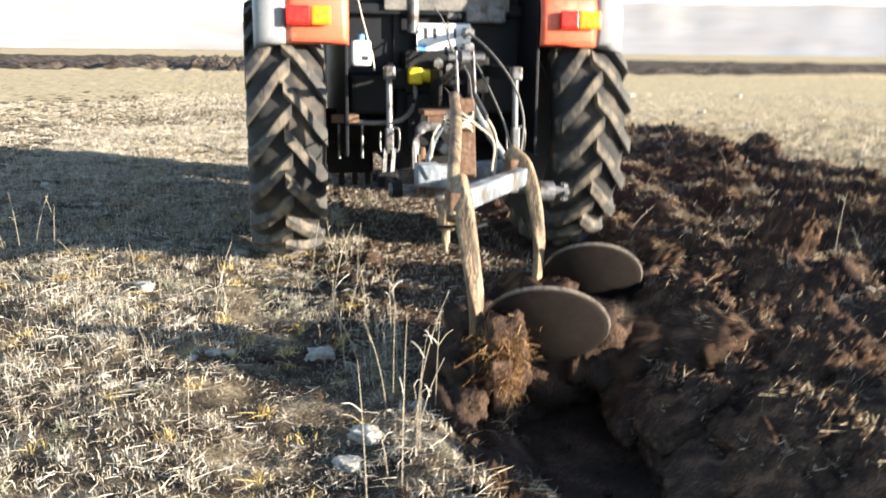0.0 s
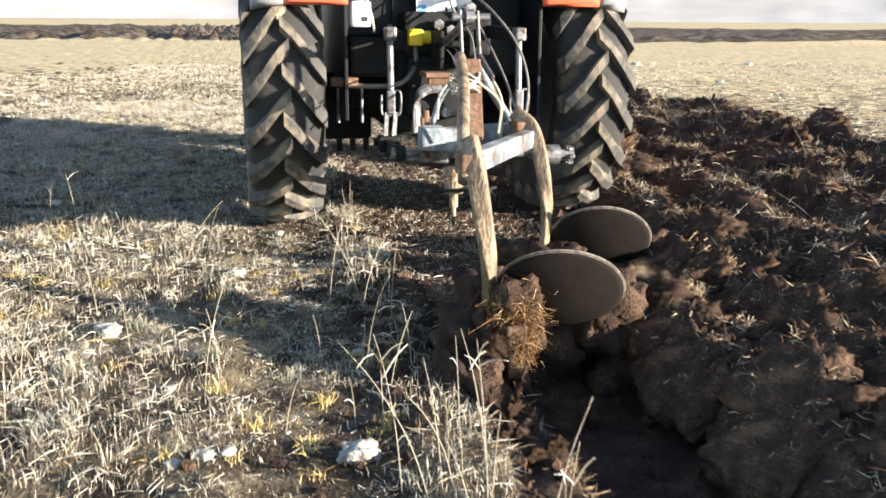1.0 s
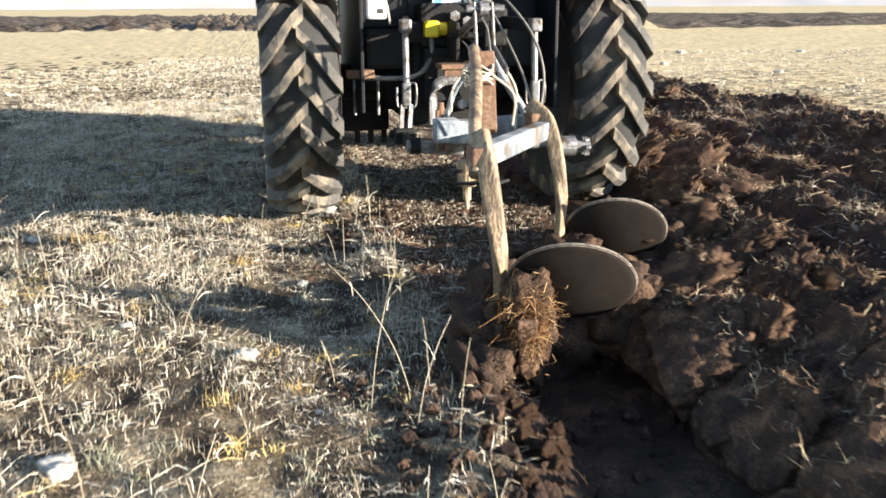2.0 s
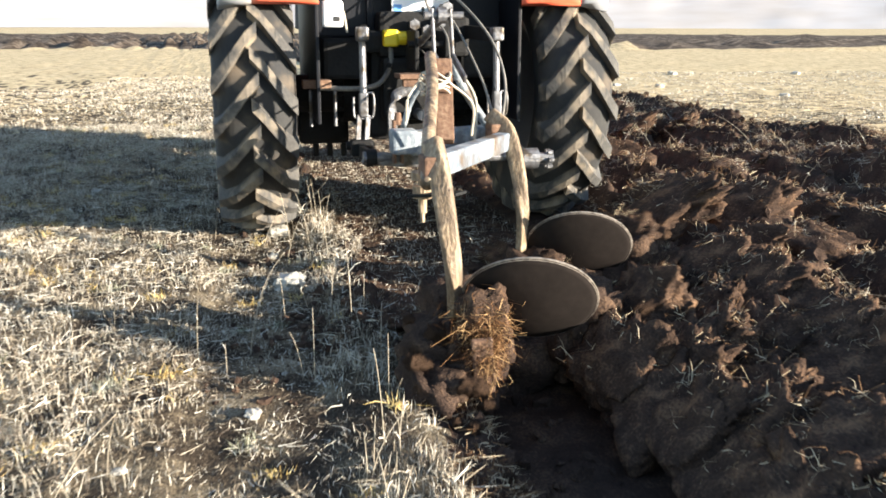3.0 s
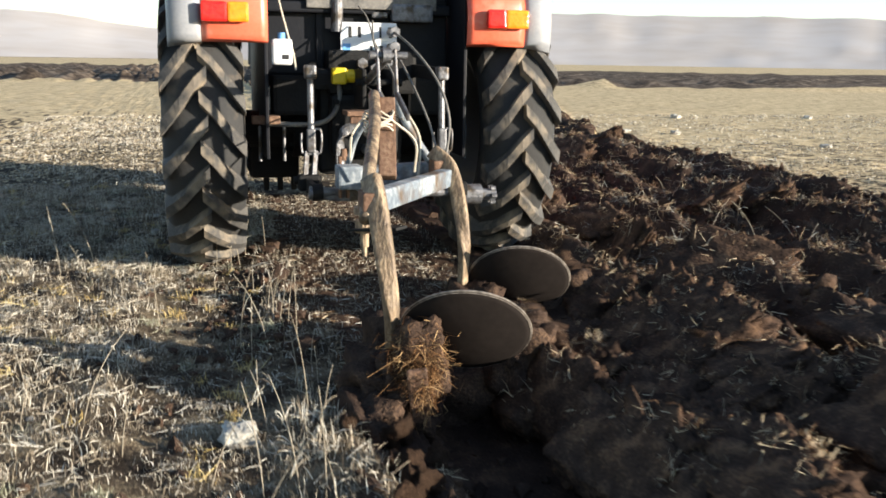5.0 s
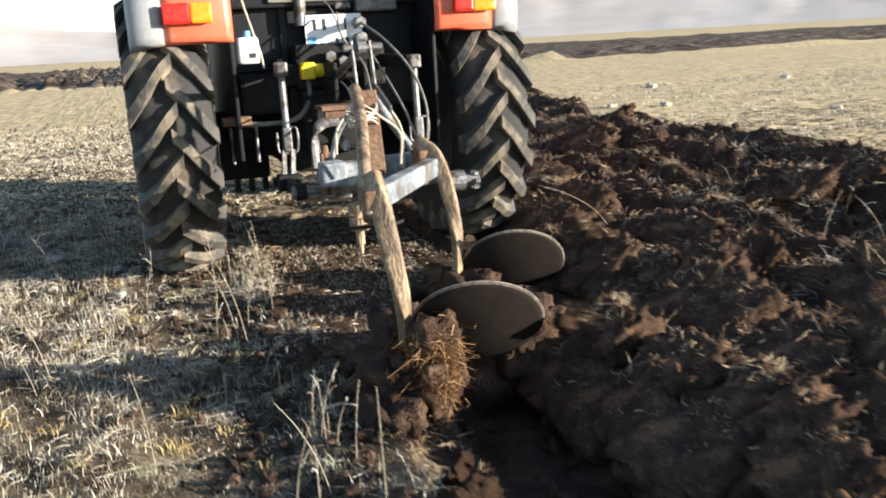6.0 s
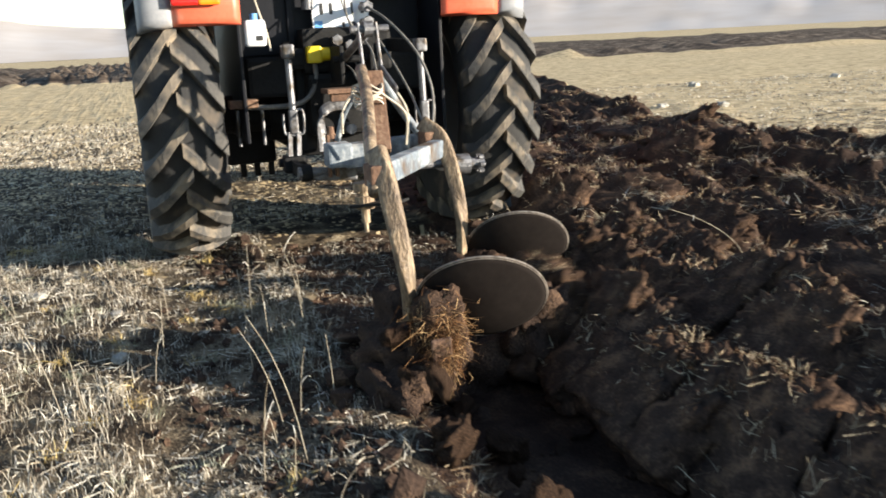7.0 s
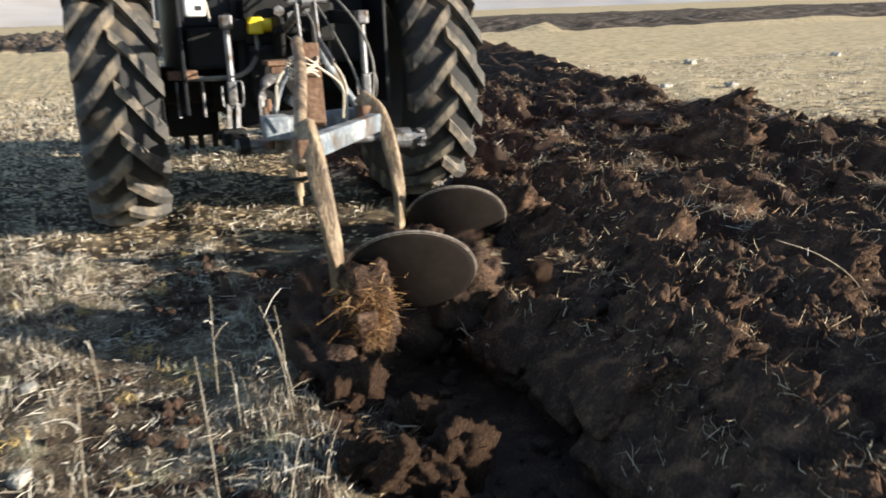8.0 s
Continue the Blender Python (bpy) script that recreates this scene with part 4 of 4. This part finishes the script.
px, py = px[ok], py[ok]
v, fa = blades_at(px, py, relief(px, py)[0], 0.015, 0.055, 0.0026, 1.3, 0.3)
tagged(from_arrays("furrow_roots", v, fa, ROOT, False), "torn brown roots in the cut furrow wall", "roots", kind="stuff")

# crumbs and clods over the ploughed land
n = 17000
px, py = np.random.uniform(-0.4, 6, n), np.random.uniform(-4.5, 16, n)
px[12000:], py[12000:] = -0.36 - np.abs(np.random.normal(0, 0.30, 5000)), np.random.uniform(-4.2, 9, 5000)
hz, pa, _ = relief(px, py)
ok = (pa > 0.6) | (np.arange(n) >= 12000) & (vnoise(px * 2.1, py * 1.7, 62) > 0.42)
px, py, hz = px[ok], py[ok], hz[ok]
ico = bmesh.new()
bmesh.ops.create_icosphere(ico, subdivisions=1, radius=1)
iv, fi = np.array([v.co[:] for v in ico.verts]), np.array([[v.index for v in f.verts] for f in ico.faces])
ico.free()
n = len(px)
sz = np.where(px < -0.40, 0.005 + 0.022 * np.random.uniform(size=n) ** 4, 0.008 + 0.036 * np.random.uniform(size=n) ** 4)
jig = 1 + 0.30 * np.random.normal(size=(n, len(iv), 1))
cv = iv[None] * jig * sz[:, None, None] * np.random.uniform(0.6, 1.3, (n, 1, 3)) + np.stack([px, py, hz + sz * 0.3], 1)[:, None]
cf = fi[None] + (np.arange(n) * len(iv))[:, None, None]
tagged(from_arrays("soil_crumbs", cv.reshape(-1, 3), cf.reshape(-1, 3), SOIL, False), "dark crumbs and clods of turned soil", "soil", kind="stuff")

# clods that lie in the turf and are flung aside as the discs pass
clod_kit = [part("clod", lump((1, 0.8, 0.7), 60 + k, 8, 0.45), SOD, None, "", True) for k in range(6)]
clod_mesh = [o.data for o in clod_kit]
for o in clod_kit:
    bpy.data.objects.remove(o)
for k in range(299):
    y = rng.uniform(-4.6, 7.6)
    left = k % 5 < 4
    r = 0.014 + rng.random() ** 2.6 * (0.034 if y < 5.0 else 0.075) if left else rng.uniform(0.015, 0.045)
    x0, x1 = (rng.uniform(-0.30, -0.20), (-0.16 - abs(rng.gauss(0, 0.13)) if y < 5.0 else -0.24 + rng.gauss(0, 0.09))) if left else (rng.uniform(0.1, 0.5), rng.uniform(0.35, 1.7))
    dy = -2.40 if left or k % 2 else -1.50
    y1 = y + rng.uniform(-0.1, 0.25)
    g0 = float(relief(np.array([x1]), np.array([y1]))[0][0])
    if not left:
        g0 = max(g0, -0.02)
    th = when(y - dy)
    a, b, c = (rng.uniform(-80, 80) for _ in range(3))
    x0, x1 = x0 + DRIFT * y, x1 + DRIFT * y
    start, rest = pose(x0, y, -0.14), pose(x1, y1, g0 + r * 0.35, a, b, c)
    ob = tagged(new("clod", rng.choice(clod_mesh)), "brown crumbly clod of soil flung from the furrow", "clod", "soil clods")
    ob.matrix_world = (rest if th < -0.5 else start)
    ob.scale = (r, r * rng.uniform(0.7, 1.2), r * rng.uniform(0.7, 1.1))
    if th >= -0.5:
        moving.append((ob, [(0.0, start), (0.14, pose(x0 * 0.6 + x1 * 0.4, y * 0.6 + y1 * 0.4, 0.10 + rng.uniform(0, 0.10), a * 0.4, b * 0.4, c * 0.4)), (0.28, pose(x0 * 0.2 + x1 * 0.8, y * 0.2 + y1 * 0.8, g0 + 0.12, a * 0.8, b * 0.8, c * 0.8)), (0.40, rest)], th))

# straw and roots left on the ploughed land
n = 60000
px, py = np.random.uniform(0.6, 6, n), np.random.uniform(-4.5, 16, n)
hz, pa, _ = relief(px, py)
patch = (vnoise(px * 2.6, py * 2.0, 41) > 0.45) & (hz > 0.02)
ok = (pa > 0.6) & patch
v, fa = blades_at(px[ok], py[ok], hz[ok], 0.02, 0.085, 0.0030, 1.0, 0.35)
tagged(from_arrays("torn_straw", v, fa, ROOT, False), "brown torn roots and straw on turned soil", "straw", kind="stuff")

# tufts of pale roots and straw on the crests
for name, mat, tries, label in (("root_tufts", ROOT, 3000, "brown tufts of torn roots on turned soil"), ("straw_tufts", STRAW, 1500, "pale tufts of straw on the crests of turned soil")):
    tv, tf, count = [], [], 0
    for k in range(tries):
        x, y = rng.uniform(0.75, 5.0), rng.uniform(-3.8, 12)
        z, a, _ = relief(np.array([x]), np.array([y]))
        if a[0] < 0.7 or z[0] < 0.02:
            continue
        v, fa = strands(rng.randrange(8, 40), (x, y, z[0] + 0.008), (rng.uniform(0.01, 0.05), rng.uniform(0.01, 0.07), 0.010), rng.choice((0.03, 0.045, 0.07, 0.10)), 0.0024, -0.15)
        tv.append(v)
        tf.append(fa + count)
        count += len(v)
    tagged(from_arrays(name, np.concatenate(tv), np.concatenate(tf), mat, False), label, "roots", kind="stuff")

# ---- stubble and dry grass ----


def meadow(name, x0, x1, y0, y1, per_m2, lo, hi, width, seed, label, tufts=0.45):
    """Single blades and tussocks, thick and thin in patches."""
    n = int((x1 - x0) * (y1 - y0) * per_m2)
    x, y = np.random.uniform(x0, x1, n), np.random.uniform(y0, y1, n)
    k = int(n * tufts)
    cx, cy = np.random.uniform(x0, x1, k // 22 + 1), np.random.uniform(y0, y1, k // 22 + 1)
    pick = np.random.randint(0, len(cx), k)
    x[:k], y[:k] = cx[pick] + np.random.normal(0, 0.022, k), cy[pick] + np.random.normal(0, 0.022, k)
    z, a, st = relief(x, y)
    dens = -0.42 + 0.90 * vnoise(x * 2.4, y * 2.4, seed) + 0.25 * vnoise(x * 0.7, y * 0.7, seed + 3) + 0.5 * vnoise(x * 9, y * 9, seed + 5) ** 2 * 1.5
    dens[:k] += 0.35
    dens -= 0.40 * step(0.55, 0.75, vnoise(x * 1.3, y * 1.3, seed + 7))
    beside = step(-1.5, -0.6, x - DRIFT * y) * (x < 0.7)
    dens -= 0.26 * beside * step(0.45, 0.65, vnoise(x * 2.1, y * 1.7, seed + 11))
    dens = np.maximum(dens, 0.07)
    keep = (a < 0.35) & (st < 0.4) & (np.random.uniform(size=n) < dens)
    tall = (0.55 + 0.75 * vnoise(x * 1.7, y * 1.7, seed + 9)) * np.where(np.arange(n) < k, 1.35, 1.0)
    tall = tall * (1 - 0.55 * step(0.30, 0.18, np.abs(x + 0.872 - DRIFT * y)))
    x, y, z, tall = x[keep], y[keep], z[keep], tall[keep]
    v, fa = blades_at(x, y, z, lo, hi, width)
    v = v.reshape(-1, 5, 3)
    v[:, 2:, 2] = z[:, None] + (v[:, 2:, 2] - z[:, None]) * tall[:, None]
    return tagged(from_arrays(name, v.reshape(-1, 3), fa, STRAW, False), label, "grass", kind="stuff")


meadow("stubble_near", -3.6, -0.28, -4.4, 9.4, 9600, 0.016, 0.068, 0.0025, 51, "short dry straw-coloured stubble and fallen straw")
meadow("straw_litter", -3.2, -0.28, -4.2, 9.0, 4600, 0.010, 0.030, 0.0026, 97, "short bits of fallen straw", 0.0)
meadow("stubble_mid", -8, -3.6, -1, 16, 1500, 0.02, 0.07, 0.005, 52, "short dry stubble", 0.2)
meadow("stubble_ahead", -3.6, 0.7, 9.4, 20, 1500, 0.02, 0.07, 0.005, 53, "short dry stubble", 0.2)
meadow("stubble_beyond", 4.0, 16, -2, 20, 700, 0.02, 0.06, 0.006, 54, "short dry stubble beyond the ploughed land", 0.15)


# golden and grey-green tussocks between the stubble
for name, mat, count_, seed_, label in (("golden_tussocks", GOLD, 260, 81, "small golden tussocks of dry grass"), ("grey_tussocks", SAGE, 200, 83, "small grey-green tussocks in the stubble")):
    tv, tf, count = [], [], 0
    for k in range(count_):
        x, y = rng.uniform(-3.0, -0.45), rng.uniform(-4.0, 9.4)
        m = rng.randrange(18, 60)
        bx, by = x + np.random.normal(0, 0.022, m), y + np.random.normal(0, 0.022, m)
        bz, ba, _ = relief(bx, by)
        if ba.max() > 0.3:
            continue
        v, fa = blades_at(bx, by, bz, 0.02, rng.uniform(0.045, 0.085), 0.0026, 0.7, 0.1)
        tv.append(v)
        tf.append(fa + count)
        count += len(v)
    tagged(from_arrays(name, np.concatenate(tv), np.concatenate(tf), mat, False), label, "grass", kind="stuff")


def stalk(x, y, tall, lean, az, fork=0):
    """A tall dry weed stalk with a bent tip and side shoots."""
    z = float(relief(np.array([x]), np.array([y]))[0][0]) - 0.02
    bm = bmesh.new()
    d = Vector((math.cos(az), math.sin(az), 0))
    pts = [Vector((0, 0, 0)), d * lean * 0.25 * tall + Vector((0, 0, tall * 0.4)), d * lean * 0.65 * tall + Vector((0, 0, tall * 0.75)), d * lean * 1.1 * tall + Vector((0, 0, tall))]
    sweep(bm, pts, [0.0020, 0.0016, 0.0010], seg=5, steps=4)
    for k in range(fork):
        a = pts[1].lerp(pts[3], rng.uniform(0.1, 0.9))
        q = Vector((rng.uniform(-1, 1), rng.uniform(-1, 1), rng.uniform(0.3, 1))) * tall * 0.16
        sweep(bm, [a, a + q * 0.5 + Vector((0, 0, 0.01)), a + q], [0.0017, 0.0011], seg=4, steps=3)
    ob = part("weed_stalk", bm, STRAW, None, "", True)
    ob.location = (x, y, z)
    return tagged(ob, "tall thin dry weed stalk standing in the stubble", "weed", "weed stalks")


spots = [(-0.62, -2.2), (-0.66, -2.25), (-0.58, -2.1), (-0.55, -2.4), (-0.72, -2.15), (-2.2, -1.6), (-2.05, -1.2), (-1.7, -1.5), (-1.55, -0.9), (-0.7, -1.3), (-0.75, -0.5), (-0.6, -0.45), (-1.9, 0.6), (-2.0, 0.9),
         (-1.4, 0.2), (-0.6, 0.4), (-0.9, 1.5), (-0.7, 2.7), (-0.55, 3.0), (-0.8, 3.1), (-1.2, 3.6), (-0.62, 4.1), (-0.66, 4.3), (-1.9, 4.4), (-1.0, 4.8), (-1.4, 5.6), (-1.35, 5.7), (-0.72, 5.7), (-0.6, 6.1), (-1.25, 6.3), (-1.2, 6.35), (-0.52, 7.0), (-0.9, 7.4)]
for x, y in spots:
    stalk(x, y, rng.uniform(0.22, 0.52), rng.uniform(0.05, 0.6), rng.uniform(0, 6.28), rng.randrange(0, 5))
# straight thin stalks along the edge of the cut and clumps out in the field
for x, y, tall in ((-0.58, -2.95, 0.46), (-0.67, -3.22, 0.52), (-0.59, -2.54, 0.42), (-0.46, -2.67, 0.40), (-0.50, -1.90, 0.30), (-0.55, -2.75, 0.48), (-0.62, -2.60, 0.36), (-1.26, -1.43, 0.40), (-1.20, -1.36, 0.30), (-2.37, 0.07, 0.52), (-2.33, -0.36, 0.48),
                   (-2.45, -0.2, 0.44), (-2.25, 0.2, 0.36), (-1.85, -1.32, 0.34), (-0.58, 5.80, 0.50), (-0.64, 5.66, 0.22), (-0.94, 6.70, 0.30), (-0.98, 6.62, 0.24), (-0.54, 6.15, 0.26)):
    stalk(x, y, tall, rng.uniform(0.05, 0.35), rng.uniform(0, 6.28), rng.randrange(0, 3))
for k in range(110):
    y = rng.uniform(-3.4, 7.8)
    x = -0.44 - abs(rng.gauss(0, 0.16)) + DRIFT * y if k < 65 else rng.uniform(-2.6, -0.6)
    stalk(x, y, rng.uniform(0.10, 0.30) if k % 4 else rng.uniform(0.28, 0.46), rng.uniform(0.02, 0.45), rng.uniform(0, 6.28), rng.randrange(0, 3))
for k in range(44):
    x, y = rng.uniform(1.3, 4.0), rng.uniform(-3.2, 8)
    stalk(x, y, rng.uniform(0.12, 0.34), rng.uniform(0.5, 1.6), rng.uniform(0, 6.28), rng.randrange(0, 4))


def stone(x, y, r, seed):
    z = float(relief(np.array([x]), np.array([y]))[0][0])
    bm = lump((r, r * rng.uniform(0.6, 0.9), r * rng.uniform(0.45, 0.65)), seed, 7 if r > 0.024 else 3, 0.42, 0.55)
    ob = part("stone", bm, STONE, None, "", True)
    ob.matrix_world = pose(x, y, z + r * 0.22, 0, 0, rng.uniform(0, 360))
    return tagged(ob, "pale whitish field stone lying in the stubble", "stone", "field stones")


for k, (x, y, r) in enumerate([(-0.72, -2.80, 0.048), (-0.80, -2.98, 0.040), (-1.645, -0.744, 0.045), (-1.247, -1.90, 0.025), (-1.33, -1.92, 0.022), (-1.18, -1.86, 0.022), (-0.81, -1.93, 0.050), (-1.15, 0.0, 0.035),
                              (-0.70, 2.33, 0.065), (-0.75, 2.9, 0.03), (-1.48, 8.02, 0.035), (-0.70, 3.4, 0.06), (-2.9, 3.0, 0.04), (-1.9, 4.85, 0.04), (9.6, 18.7, 0.10), (12.9, 18.5, 0.09), (7.2, 14.5, 0.08), (6.5, 15.0, 0.06), (8.3, 12.0, 0.07), (-0.9, 0.9, 0.025), (-2.3, 1.9, 0.03), (-1.1, 6.9, 0.03), (-0.5, -2.6, 0.03)]):
    stone(x, y, r, k + 1)
for k in range(70):
    y = rng.uniform(-3.8, 8.8)
    stone(rng.uniform(-2.6, -0.5) + DRIFT * y, y, 0.007 + 0.017 * rng.random() ** 2, 40 + k)


# ---- what moves ----
def motions():
    def at(t):
        s = gone(t)
        return Vector((s * math.sin(DRIFT), s * math.cos(DRIFT), 0))
    for ob, off in ((tractor, Vector()), (plough, Vector()), (canister, Vector((-0.46, -0.57, 1.19)))):
        walk(ob, [(t, Matrix.Translation(at(t) + off)) for t in FINE])
    for ob, x, y, r in wheels:
        walk(ob, [(t, pose(x, y, r - (TYRE_R - AXLE), -math.degrees(gone(t) / (r - 0.02)))) for t in FINE])
    for ob, rows, th in moving:
        keys = [(th + t, m) for t, m in rows]
        if keys[0][0] > 8:
            continue
        keep = [(t, m) for t, m in keys if 0 < t < 8]
        before = [m for t, m in keys if t <= 0]
        after = [m for t, m in keys if t >= 8]
        first = before[-1] if before else keys[0][1]
        last = after[0] if after else keys[-1][1]
        walk(ob, [(0.0, first), *keep, (8.0, last)])


motions()
